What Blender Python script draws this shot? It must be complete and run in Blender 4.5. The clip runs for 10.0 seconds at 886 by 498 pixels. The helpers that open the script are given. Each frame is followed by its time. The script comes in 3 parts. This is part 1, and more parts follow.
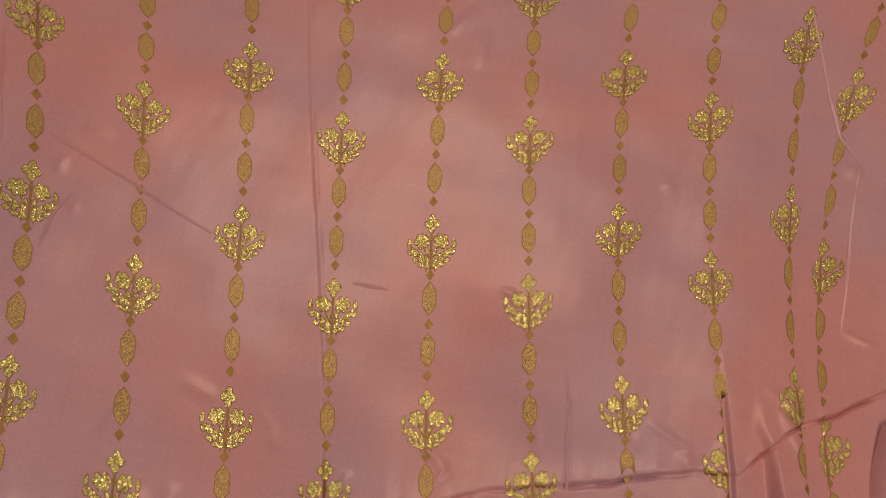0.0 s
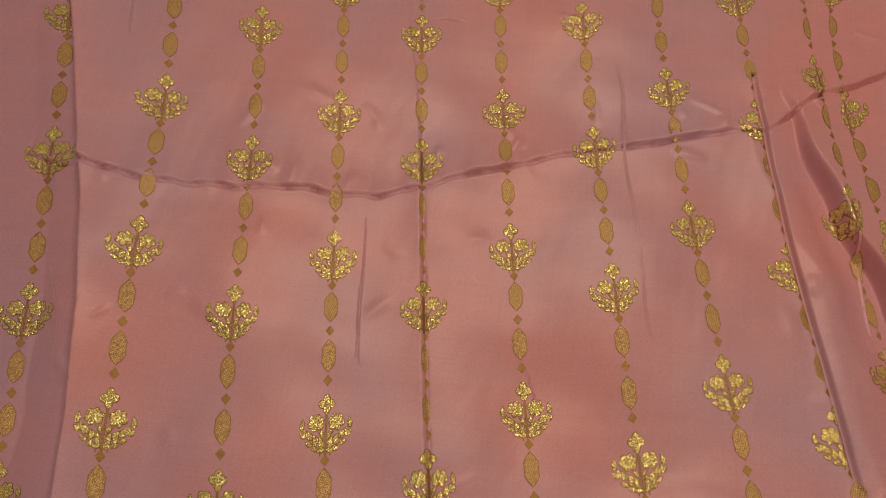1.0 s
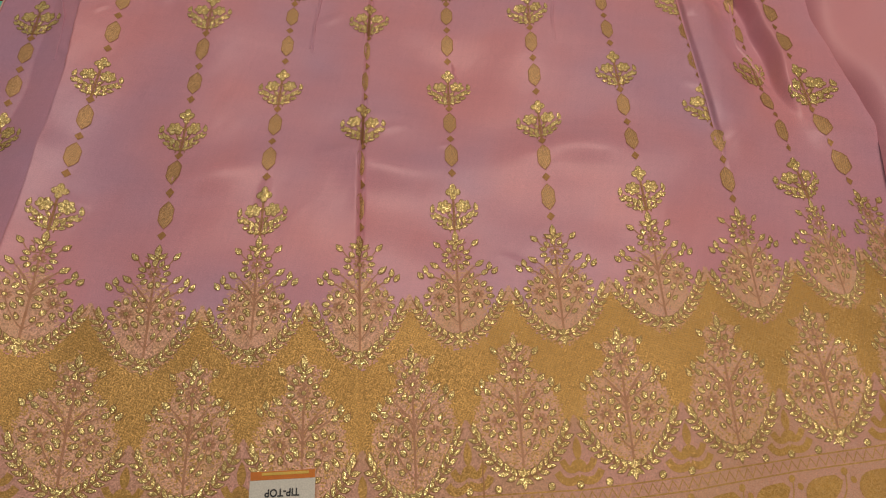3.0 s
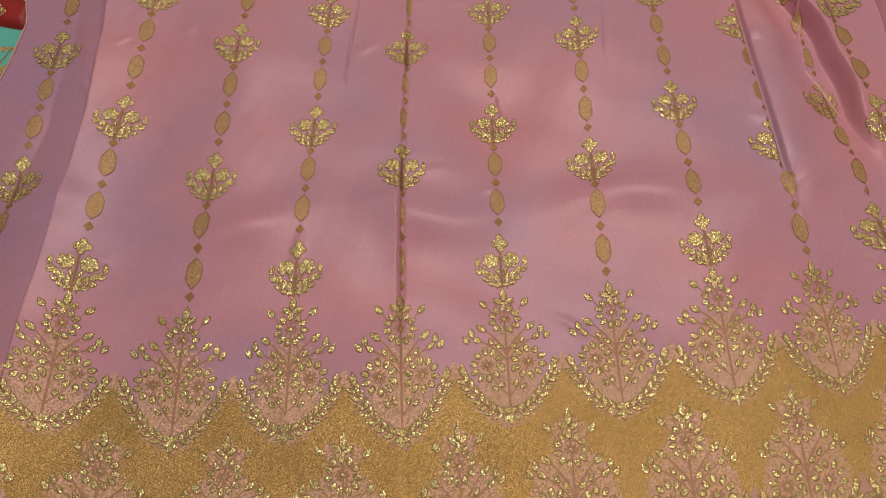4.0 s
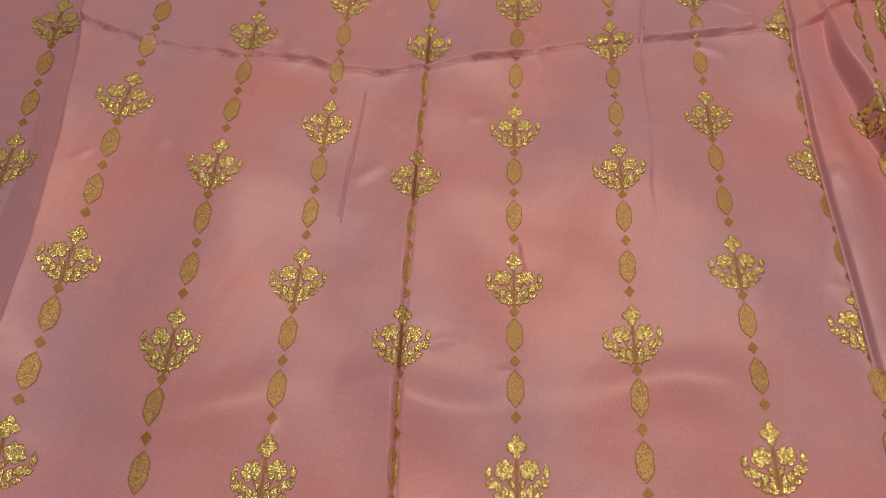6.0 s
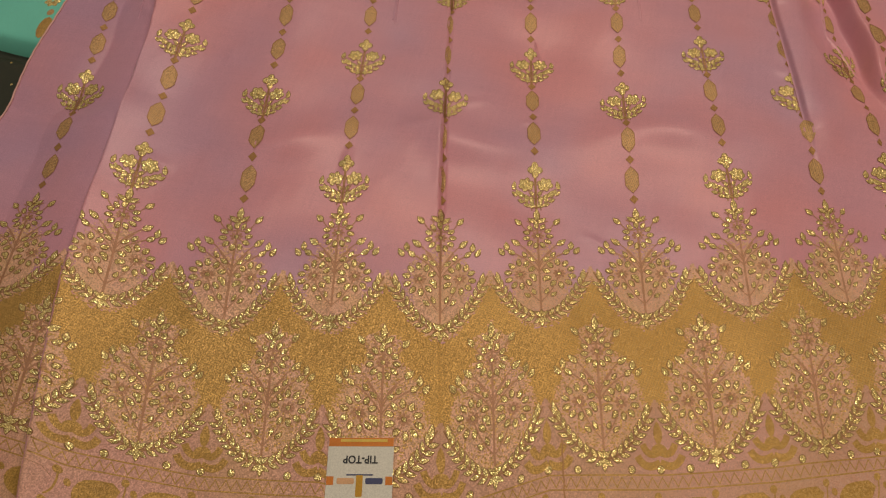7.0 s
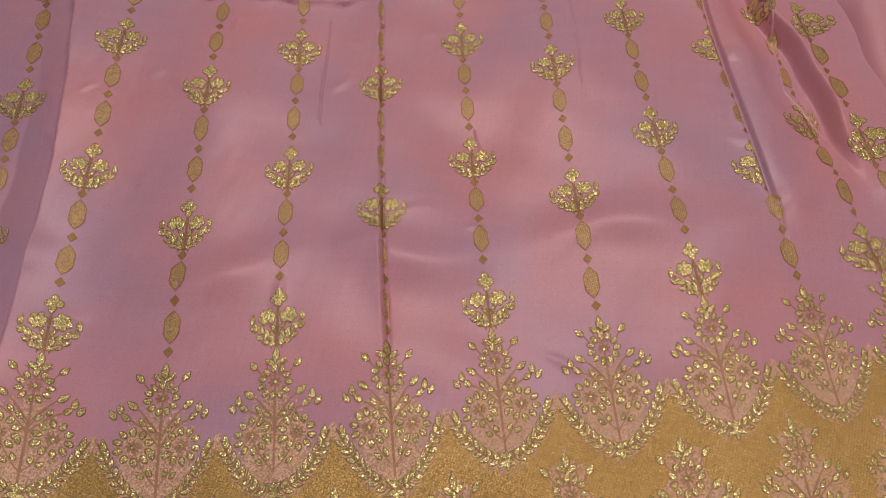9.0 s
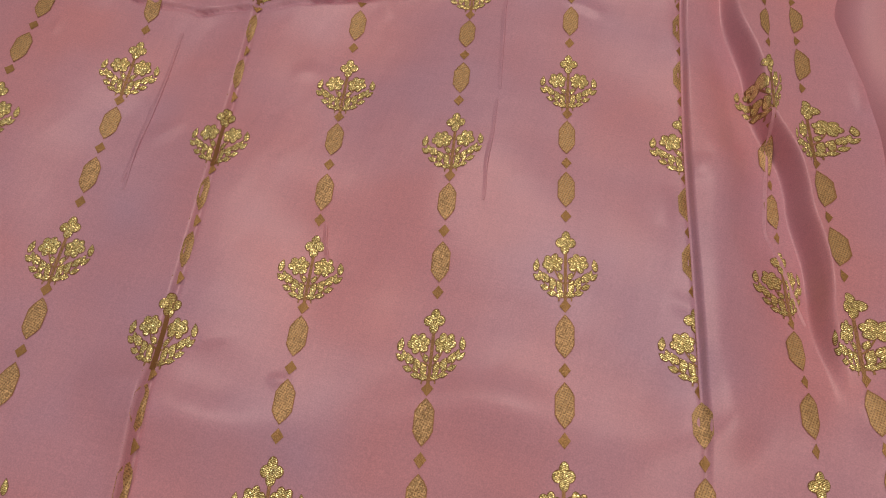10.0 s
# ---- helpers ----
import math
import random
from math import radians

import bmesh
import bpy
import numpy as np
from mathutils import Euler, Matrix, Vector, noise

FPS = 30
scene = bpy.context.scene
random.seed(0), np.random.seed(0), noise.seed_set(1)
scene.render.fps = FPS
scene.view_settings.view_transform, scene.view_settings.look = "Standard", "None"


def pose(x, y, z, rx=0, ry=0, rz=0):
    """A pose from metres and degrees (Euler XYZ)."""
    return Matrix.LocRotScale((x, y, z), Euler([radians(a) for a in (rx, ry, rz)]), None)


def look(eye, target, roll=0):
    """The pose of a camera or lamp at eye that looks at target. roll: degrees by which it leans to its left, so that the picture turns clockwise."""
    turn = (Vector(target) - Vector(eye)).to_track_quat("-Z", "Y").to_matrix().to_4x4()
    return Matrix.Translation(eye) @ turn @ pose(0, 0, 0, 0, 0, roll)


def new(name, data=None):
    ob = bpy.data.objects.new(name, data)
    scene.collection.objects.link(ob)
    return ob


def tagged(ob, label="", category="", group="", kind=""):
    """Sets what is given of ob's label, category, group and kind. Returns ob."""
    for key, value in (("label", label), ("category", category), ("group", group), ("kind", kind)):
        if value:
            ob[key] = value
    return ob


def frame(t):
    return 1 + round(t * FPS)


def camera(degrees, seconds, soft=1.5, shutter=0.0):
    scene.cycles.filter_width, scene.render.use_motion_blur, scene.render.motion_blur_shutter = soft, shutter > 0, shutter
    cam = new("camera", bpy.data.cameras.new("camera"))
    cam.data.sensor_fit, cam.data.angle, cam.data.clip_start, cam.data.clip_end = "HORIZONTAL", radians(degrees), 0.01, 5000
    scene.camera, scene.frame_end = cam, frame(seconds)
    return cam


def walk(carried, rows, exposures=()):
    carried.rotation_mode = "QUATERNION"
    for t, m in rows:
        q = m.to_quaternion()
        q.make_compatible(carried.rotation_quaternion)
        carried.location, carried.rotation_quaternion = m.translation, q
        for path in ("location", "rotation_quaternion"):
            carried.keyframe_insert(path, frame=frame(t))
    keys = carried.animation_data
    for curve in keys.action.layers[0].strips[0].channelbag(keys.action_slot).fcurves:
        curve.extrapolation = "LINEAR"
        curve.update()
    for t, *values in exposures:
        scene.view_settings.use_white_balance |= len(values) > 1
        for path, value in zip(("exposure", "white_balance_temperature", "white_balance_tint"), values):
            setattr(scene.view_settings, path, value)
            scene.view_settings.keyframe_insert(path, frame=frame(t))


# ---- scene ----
cam = camera(52.4, 10.0, soft=1.15)
PATH = [
    (0, (0.112, 0.467, 0.769), (0.101, 1.084, -1.133), 8.2),
    (0.2, (0.123, 0.366, 0.742), (0.06, 1.075, -1.127), 3.5),
    (0.5, (0.123, 0.268, 0.781), (0.043, 0.948, -1.099), 2.1),
    (1, (0.157, 0.026, 0.758), (-0.03, 0.901, -1.031), -4.8),
    (1.5, (0.135, -0.169, 0.694), (0.085, 0.836, -1.034), 4.5),
    (2, (0.211, -0.291, 0.704), (0.15, 0.798, -0.972), 3.6),
    (2.5, (0.281, -0.392, 0.677), (0.102, 0.737, -0.964), -0.3),
    (2.7, (0.281, -0.409, 0.666), (0.095, 0.725, -0.971), -0.4),
    (3.8, (0.292, -0.378, 0.697), (0.013, 0.644, -0.999), -5.2),
    (4, (0.256, -0.314, 0.665), (-0.015, 0.731, -1.019), -5.1),
    (4.5, (0.189, -0.185, 0.639), (-0.072, 0.851, -1.052), -6.5),
    (5, (0.146, -0.003, 0.612), (-0.051, 0.949, -1.136), -4.4),
    (5.2, (0.19, 0.078, 0.601), (-0.111, 1.033, -1.131), -9.0),
    (6.3, (0.226, -0.246, 0.639), (-0.074, 0.807, -1.034), -3.7),
    (6.5, (0.223, -0.33, 0.675), (-0.054, 0.72, -1.005), -3.2),
    (7, (0.237, -0.423, 0.662), (-0.025, 0.655, -1.002), -0.9),
    (7.5, (0.249, -0.444, 0.685), (0.018, 0.641, -0.979), 0.6),
    (8, (0.232, -0.406, 0.675), (0.01, 0.688, -0.985), -0.1),
    (8.5, (0.225, -0.374, 0.695), (0.014, 0.718, -0.967), -2.3),
    (9, (0.244, -0.288, 0.66), (0.023, 0.796, -1.006), -5.1),
    (9.5, (0.324, -0.094, 0.595), (0.045, 0.94, -1.094), -2.6),
    (9.8, (0.355, -0.018, 0.568), (0.015, 0.916, -1.168), -4.7),
    (10, (0.354, 0.011, 0.543), (0.035, 0.908, -1.216), -3.9),
]
EXPOSURES = [(0.0, -0.13, 7600, 2), (1.0, -0.10, 8000, 4), (1.5, -0.10, 7900, 7), (2.0, -0.10, 7500, 10), (2.8, 0.03, 6700, 10), (4.0, 0.12, 6000, 8), (5.2, 0.1, 6500, 3),
             (6.5, 0.08, 7300, 7), (7.5, 0.06, 6400, 8), (8.0, 0.06, 6100, 9), (9.0, 0.08, 5800, 9), (10.0, 0.06, 6100, 6)]
walk(cam, [(t, look(eye, target, roll)) for t, eye, target, roll in PATH], EXPOSURES)


# ---- light ----
def area_lamp(name, place, size, power, tint):
    data = bpy.data.lights.new(name, "AREA")
    data.shape, data.size, data.size_y, data.energy, data.color = "RECTANGLE", size[0], size[1], power, tint
    ob = new(name, data)
    ob.location = place
    return ob


WARM, COOL = (1.0, 0.86, 0.70), (0.74, 0.86, 1.0)
# Cool tube added out of view, to turn the silk's left side lavender
area_lamp("unseen_tube", (-1.1, 0.6, 2.35), (0.12, 1.3), 3.7, COOL)
# Warm tubes, also out of view; extra ones added for glints on the gold
area_lamp("unseen_tube", (0.0, 1.5, 2.35), (1.3, 0.12), 19, WARM)
area_lamp("unseen_tube", (1.2, 0.0, 2.35), (0.12, 1.3), 14.6, WARM)
area_lamp("unseen_tube", (0.0, -1.2, 2.35), (1.3, 0.12), 9, WARM)
world = bpy.data.worlds.new("shop_air")
scene.world = world
world.use_nodes = True
world.node_tree.nodes["Background"].inputs[0].default_value = (0.9, 0.85, 0.8, 1)
world.node_tree.nodes["Background"].inputs[1].default_value = 0.02


# ---- materials ----
def make_material(name, base, rough, metal=0.0, second=None, scale=30.0, fine=900.0, bump=0.1, sheen=0.0, sheen_tint=(1, 1, 1), spread=0.5,
                  by_object=0.0, coat=0.0, spec=0.5):
    """A surface with soft large blotches, a fine grain and a fine relief."""
    m = bpy.data.materials.new(name)
    m.use_nodes = True
    nodes, links = m.node_tree.nodes, m.node_tree.links
    b = nodes["Principled BSDF"]
    b.inputs["Roughness"].default_value, b.inputs["Metallic"].default_value = rough, metal
    b.inputs["Specular IOR Level"].default_value = spec
    b.inputs["Sheen Weight"].default_value, b.inputs["Sheen Roughness"].default_value = sheen, 0.35
    b.inputs["Sheen Tint"].default_value = (*sheen_tint, 1)
    b.inputs["Coat Weight"].default_value = coat
    where = nodes.new("ShaderNodeTexCoord")
    big, small = nodes.new("ShaderNodeTexNoise"), nodes.new("ShaderNodeTexNoise")
    big.inputs["Scale"].default_value, big.inputs["Detail"].default_value = scale, 3
    small.inputs["Scale"].default_value, small.inputs["Detail"].default_value = fine, 2
    for n in (big, small):
        links.new(where.outputs["Object"], n.inputs["Vector"])
    second = second or tuple(c * 0.8 for c in base)
    ramp = nodes.new("ShaderNodeMapRange")
    ramp.inputs["From Min"].default_value, ramp.inputs["From Max"].default_value = 0.5 - spread / 2, 0.5 + spread / 2
    links.new(big.outputs["Fac"], ramp.inputs["Value"])
    mix = nodes.new("ShaderNodeMix")
    mix.data_type = "RGBA"
    mix.inputs[6].default_value, mix.inputs[7].default_value = (*base, 1), (*second, 1)
    links.new(ramp.outputs[0], mix.inputs[0])
    grain = nodes.new("ShaderNodeMapRange")
    grain.inputs["From Min"].default_value, grain.inputs["From Max"].default_value = 0.25, 0.75
    grain.inputs["To Min"].default_value, grain.inputs["To Max"].default_value = 0.86, 1.12
    links.new(small.outputs["Fac"], grain.inputs["Value"])
    tone = nodes.new("ShaderNodeMix")
    tone.data_type, tone.blend_type = "RGBA", "MULTIPLY"
    tone.inputs[0].default_value = 1
    links.new(mix.outputs[2], tone.inputs[6])
    links.new(grain.outputs[0], tone.inputs[7])
    links.new(tone.outputs[2], b.inputs["Base Color"])
    relief = nodes.new("ShaderNodeBump")
    relief.inputs["Strength"].default_value, relief.inputs["Distance"].default_value = bump, 0.001
    links.new(small.outputs["Fac"], relief.inputs["Height"])
    links.new(relief.outputs[0], b.inputs["Normal"])
    return m


def add_glitter(m, scale, tilt, low=0.5, high=1.25):
    """Breaks a metal thread surface into flakes that face different ways."""
    nodes, links = m.node_tree.nodes, m.node_tree.links
    b = nodes["Principled BSDF"]
    where, cell = nodes.new("ShaderNodeTexCoord"), nodes.new("ShaderNodeTexVoronoi")
    cell.inputs["Scale"].default_value = scale
    links.new(where.outputs["Object"], cell.inputs["Vector"])
    shift, grow, add, unit = (nodes.new("ShaderNodeVectorMath") for _ in range(4))
    shift.operation, grow.operation, add.operation, unit.operation = "SUBTRACT", "SCALE", "ADD", "NORMALIZE"
    shift.inputs[1].default_value, grow.inputs["Scale"].default_value = (0.5, 0.5, 0.5), tilt
    geo = nodes.new("ShaderNodeNewGeometry")
    links.new(cell.outputs["Color"], shift.inputs[0])
    links.new(shift.outputs[0], grow.inputs[0])
    links.new(grow.outputs[0], add.inputs[0])
    links.new(geo.outputs["Normal"], add.inputs[1])
    links.new(add.outputs[0], unit.inputs[0])
    links.new(unit.outputs[0], b.inputs["Normal"])
    tone, vary = nodes.new("ShaderNodeMix"), nodes.new("ShaderNodeMapRange")
    tone.data_type, tone.blend_type = "RGBA", "MULTIPLY"
    tone.inputs[0].default_value = 1
    vary.inputs["To Min"].default_value, vary.inputs["To Max"].default_value = low, high
    split = nodes.new("ShaderNodeSeparateColor")
    links.new(cell.outputs["Color"], split.inputs[0])
    links.new(split.outputs[1], vary.inputs["Value"])
    links.new(b.inputs["Base Color"].links[0].from_socket, tone.inputs[6])
    links.new(vary.outputs[0], tone.inputs[7])
    links.new(tone.outputs[2], b.inputs["Base Color"])
    return m


def add_rows(m, pitch, dark, cut):
    """Slanting rows of thread with dark gaps between them."""
    nodes, links = m.node_tree.nodes, m.node_tree.links
    b = nodes["Principled BSDF"]
    where, turned, wave = nodes.new("ShaderNodeTexCoord"), nodes.new("ShaderNodeMapping"), nodes.new("ShaderNodeTexWave")
    turned.inputs["Rotation"].default_value = (0, 0, 0.9)
    wave.inputs["Scale"].default_value, wave.inputs["Distortion"].default_value = 0.314 / pitch, 2.5
    wave.inputs["Detail"].default_value, wave.inputs["Detail Scale"].default_value = 1, 2.0
    links.new(where.outputs["Object"], turned.inputs["Vector"])
    links.new(turned.outputs[0], wave.inputs["Vector"])
    fade, mix = nodes.new("ShaderNodeMapRange"), nodes.new("ShaderNodeMix")
    fade.inputs["From Min"].default_value, fade.inputs["From Max"].default_value = cut - 0.12, cut + 0.12
    links.new(wave.outputs["Fac"], fade.inputs["Value"])
    mix.data_type = "RGBA"
    mix.inputs[6].default_value = (*dark, 1)
    links.new(fade.outputs[0], mix.inputs[0])
    links.new(b.inputs["Base Color"].links[0].from_socket, mix.inputs[7])
    links.new(mix.outputs[2], b.inputs["Base Color"])
    return m


def add_lattice(m, pitch, ground, cut):
    """Small woven diamonds of another colour, set in a lattice of that pitch in metres."""
    nodes, links = m.node_tree.nodes, m.node_tree.links
    b = nodes["Principled BSDF"]
    where, split = nodes.new("ShaderNodeTexCoord"), nodes.new("ShaderNodeSeparateXYZ")
    links.new(where.outputs["Object"], split.inputs[0])

    def calc(kind, a, c):
        n = nodes.new("ShaderNodeMath")
        n.operation = kind
        for k, q in enumerate((a, c)):
            if hasattr(q, "is_linked"):
                links.new(q, n.inputs[k])
            elif q is not None:
                n.inputs[k].default_value = q
        return n.outputs[0]

    x, y = calc("MULTIPLY", split.outputs[0], 6.283 / pitch), calc("MULTIPLY", split.outputs[1], 6.283 / pitch)
    both = calc("ADD", calc("SINE", calc("ADD", x, calc("MULTIPLY", y, -0.2)), None), calc("SINE", calc("ADD", y, calc("MULTIPLY", x, 0.2)), None))
    fade = nodes.new("ShaderNodeMapRange")
    fade.inputs["From Min"].default_value, fade.inputs["From Max"].default_value = cut, cut + 0.5
    links.new(both, fade.inputs["Value"])
    mix = nodes.new("ShaderNodeMix")
    mix.data_type = "RGBA"
    mix.inputs[7].default_value = (*ground, 1)
    links.new(fade.outputs[0], mix.inputs[0])
    links.new(b.inputs["Base Color"].links[0].from_socket, mix.inputs[6])
    links.new(mix.outputs[2], b.inputs["Base Color"])
    return m


def add_slubs(m, depth):
    """Uneven threads that run across the cloth and up it, a little lighter or darker and a little raised."""
    nodes, links = m.node_tree.nodes, m.node_tree.links
    b = nodes["Principled BSDF"]
    where = nodes.new("ShaderNodeTexCoord")
    colour, height = b.inputs["Base Color"].links[0].from_socket, None
    for stretch in ((9.0, 420.0, 9.0), (330.0, 7.0, 9.0), (16.0, 60.0, 9.0)):
        turned, noise, fade, mix = nodes.new("ShaderNodeMapping"), nodes.new("ShaderNodeTexNoise"), nodes.new("ShaderNodeMapRange"), nodes.new("ShaderNodeMix")
        turned.inputs["Rotation"].default_value = (0, 0, -0.2)
        turned.inputs["Scale"].default_value = stretch
        noise.inputs["Scale"].default_value, noise.inputs["Detail"].default_value = 1.0, 2
        links.new(where.outputs["Object"], turned.inputs["Vector"])
        links.new(turned.outputs[0], noise.inputs["Vector"])
        fade.inputs["From Min"].default_value, fade.inputs["From Max"].default_value = 0.3, 0.7
        fade.inputs["To Min"].default_value, fade.inputs["To Max"].default_value = 1 - depth, 1 + depth
        links.new(noise.outputs["Fac"], fade.inputs["Value"])
        mix.data_type, mix.blend_type = "RGBA", "MULTIPLY"
        mix.inputs[0].default_value = 1
        links.new(colour, mix.inputs[6])
        links.new(fade.outputs[0], mix.inputs[7])
        colour = mix.outputs[2]
        height = height or noise.outputs["Fac"]
    links.new(colour, b.inputs["Base Color"])
    relief = nodes.new("ShaderNodeBump")
    relief.inputs["Strength"].default_value, relief.inputs["Distance"].default_value = 0.08, 0.0005
    links.new(height, relief.inputs["Height"])
    links.new(b.inputs["Normal"].links[0].from_socket, relief.inputs["Normal"])
    links.new(relief.outputs[0], b.inputs["Normal"])


# Lavender blotches in the base colour stand in for the silk's shifting sheen
SILK = make_material("shot_silk", (0.69, 0.293, 0.338), 0.35, second=(0.57, 0.31, 0.422), scale=5.5, fine=1000, bump=0.06, sheen=0.12,
                     sheen_tint=(0.9, 0.6, 0.75), spread=0.28, spec=0.55)
add_slubs(SILK, 0.016)
SILK.node_tree.nodes["Principled BSDF"].inputs["Specular Tint"].default_value = (1.0, 0.78, 0.84, 1)
# The same silk, the side panel's lavender sheen and shade put into its colour
SHADED_SILK = make_material("shade_tinted_silk", (0.58, 0.275, 0.355), 0.40, second=(0.50, 0.275, 0.40), scale=7, fine=1000, bump=0.06, sheen=0.1,
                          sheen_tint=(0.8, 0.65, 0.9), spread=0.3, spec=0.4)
add_slubs(SHADED_SILK, 0.016)
LINING = make_material("plain_lining", (0.72, 0.31, 0.35), 0.5, second=(0.64, 0.30, 0.38), scale=7, fine=1800, bump=0.05, sheen=0.3, sheen_tint=(0.9, 0.65, 0.75))
# Lighter and darker flakes in the base colour paint in part of the glints
ZARI = add_rows(add_glitter(make_material("bright_zari", (0.98, 0.80, 0.36), 0.24, metal=0.4, second=(0.95, 0.72, 0.27), scale=160, fine=1100, bump=0.5), 1600, 0.5, 0.42, 1.6),
                0.0011, (0.30, 0.15, 0.04), 0.32)
DULL = add_glitter(add_lattice(make_material("tan_weave", (0.61, 0.365, 0.165), 0.46, metal=0.3, second=(0.56, 0.33, 0.15), scale=60, fine=1400, bump=0.5), 0.0017, (0.36, 0.19, 0.085), 0.45), 1200, 0.35, 0.72, 1.25)
BAND = add_glitter(add_lattice(make_material("gold_brocade", (0.63, 0.375, 0.115), 0.40, metal=0.4, second=(0.52, 0.295, 0.075), scale=10, fine=800, bump=0.7),
                               0.0022, (0.44, 0.25, 0.08), 0.6), 1700, 0.42, 0.62, 1.3)
BORDER = add_glitter(make_material("border_gold", (0.50, 0.29, 0.07), 0.4, metal=0.3, second=(0.42, 0.23, 0.06), scale=60, fine=1400, bump=0.5), 1300, 0.35, 0.8, 1.2)
ROSE = add_glitter(make_material("rose_gold_weave", (0.72, 0.40, 0.30), 0.42, metal=0.12, second=(0.68, 0.40, 0.22), scale=55, fine=1200, bump=0.4), 1000, 0.45, 0.75, 1.25)
HEM = add_glitter(make_material("hem_weave", (0.63, 0.325, 0.265), 0.42, metal=0.08, second=(0.57, 0.32, 0.185), scale=9, fine=1200, bump=0.4, spread=0.3), 1000, 0.3, 0.85, 1.15)
STEM = make_material("brown_thread", (0.41, 0.205, 0.085), 0.42, metal=0.4, scale=80, fine=1400, bump=0.4)
EDGE = make_material("dark_outline_thread", (0.45, 0.22, 0.09), 0.45, metal=0.35, scale=80, fine=1400, bump=0.4)
TREE = make_material("rose_thread", (0.50, 0.25, 0.15), 0.42, metal=0.3, second=(0.44, 0.21, 0.11), scale=80, fine=1400, bump=0.4)
HALO = make_material("outline_thread", (0.27, 0.12, 0.045), 0.45, metal=0.2, scale=80, fine=1400, bump=0.4)
MINT = make_material("mint_silk", (0.18, 0.64, 0.53), 0.42, second=(0.14, 0.54, 0.45), scale=9, fine=1500, bump=0.05, sheen=0.3)
RED = make_material("red_silk", (0.42, 0.02, 0.012), 0.45, second=(0.30, 0.012, 0.01), scale=12, fine=1500, bump=0.06, sheen=0.2)
OCHRE = make_material("ochre_silk", (0.50, 0.30, 0.05), 0.45, scale=12, fine=1500, bump=0.06, sheen=0.2)
DARK = make_material("dark_cloth", (0.018, 0.022, 0.012), 0.7, second=(0.03, 0.03, 0.016), scale=40, fine=1200, bump=0.2)
PAPER = make_material("tag_card", (0.72, 0.70, 0.64), 0.35, second=(0.68, 0.66, 0.60), scale=60, fine=900, bump=0.03, coat=0.2)
ORANGE = make_material("tag_orange", (0.72, 0.22, 0.02), 0.35, scale=60, bump=0.03)
INK = make_material("ink", (0.02, 0.02, 0.025), 0.5, scale=60, bump=0.0)
THREAD = make_material("pink_thread", (0.78, 0.44, 0.42), 0.5, scale=60, bump=0.1)
WALLPAINT = make_material("wall_paint", (0.62, 0.60, 0.56), 0.8, scale=3, fine=300, bump=0.05)


def part(name, bm, material, parent=None, label=""):
    """One mesh object from a bmesh, under a thing or part."""
    data = bpy.data.meshes.new(name)
    bm.to_mesh(data)
    bm.free()
    data.materials.append(material)
    for p in data.polygons:
        p.use_smooth = True
    ob = new(name, data)
    ob.parent = parent
    return tagged(ob, label)


def part_data(name, verts, faces, material, parent=None, label="", smooth=True):
    """The same from arrays."""
    data = bpy.data.meshes.new(name)
    data.from_pydata(verts, [], faces)
    data.materials.append(material)
    data.polygons.foreach_set("use_smooth", [smooth] * len(data.polygons))
    data.update()
    ob = new(name, data)
    ob.parent = parent
    return tagged(ob, label)


# ---- the counter, and an unseen room added around it ----
def box(name, lo, hi, material, label, category):
    bm = bmesh.new()
    bmesh.ops.create_cube(bm, size=1)
    for v in bm.verts:
        v.co = [lo[k] + (v.co[k] + 0.5) * (hi[k] - lo[k]) for k in range(3)]
    ob = part(name, bm, material)
    for p in ob.data.polygons:
        p.use_smooth = False
    return tagged(ob, label, category, kind="structure")


box("floor", (-2.2, -2.2, -0.06), (2.6, 2.6, -0.045), DARK, "dark cloth-covered display counter under the garments", "counter")
# Walls and ceiling stay out of view; they are added to bounce light
box("unseen_wall_north", (-2.2, 2.6, -0.06), (2.6, 2.7, 2.5), WALLPAINT, "unseen plain wall, added to bounce the lamps' light", "wall")
box("unseen_wall_south", (-2.2, -2.3, -0.06), (2.6, -2.2, 2.5), WALLPAINT, "unseen plain wall, added to bounce the lamps' light", "wall")
box("unseen_wall_west", (-2.3, -2.3, -0.06), (-2.2, 2.7, 2.5), WALLPAINT, "unseen plain wall, added to bounce the lamps' light", "wall")
box("unseen_wall_east", (2.6, -2.3, -0.06), (2.7, 2.7, 2.5), WALLPAINT, "unseen plain wall, added to bounce the lamps' light", "wall")
box("ceiling", (-2.3, -2.3, 2.5), (2.7, 2.7, 2.6), WALLPAINT, "unseen plain ceiling, added to bounce the lamps' light", "ceiling")

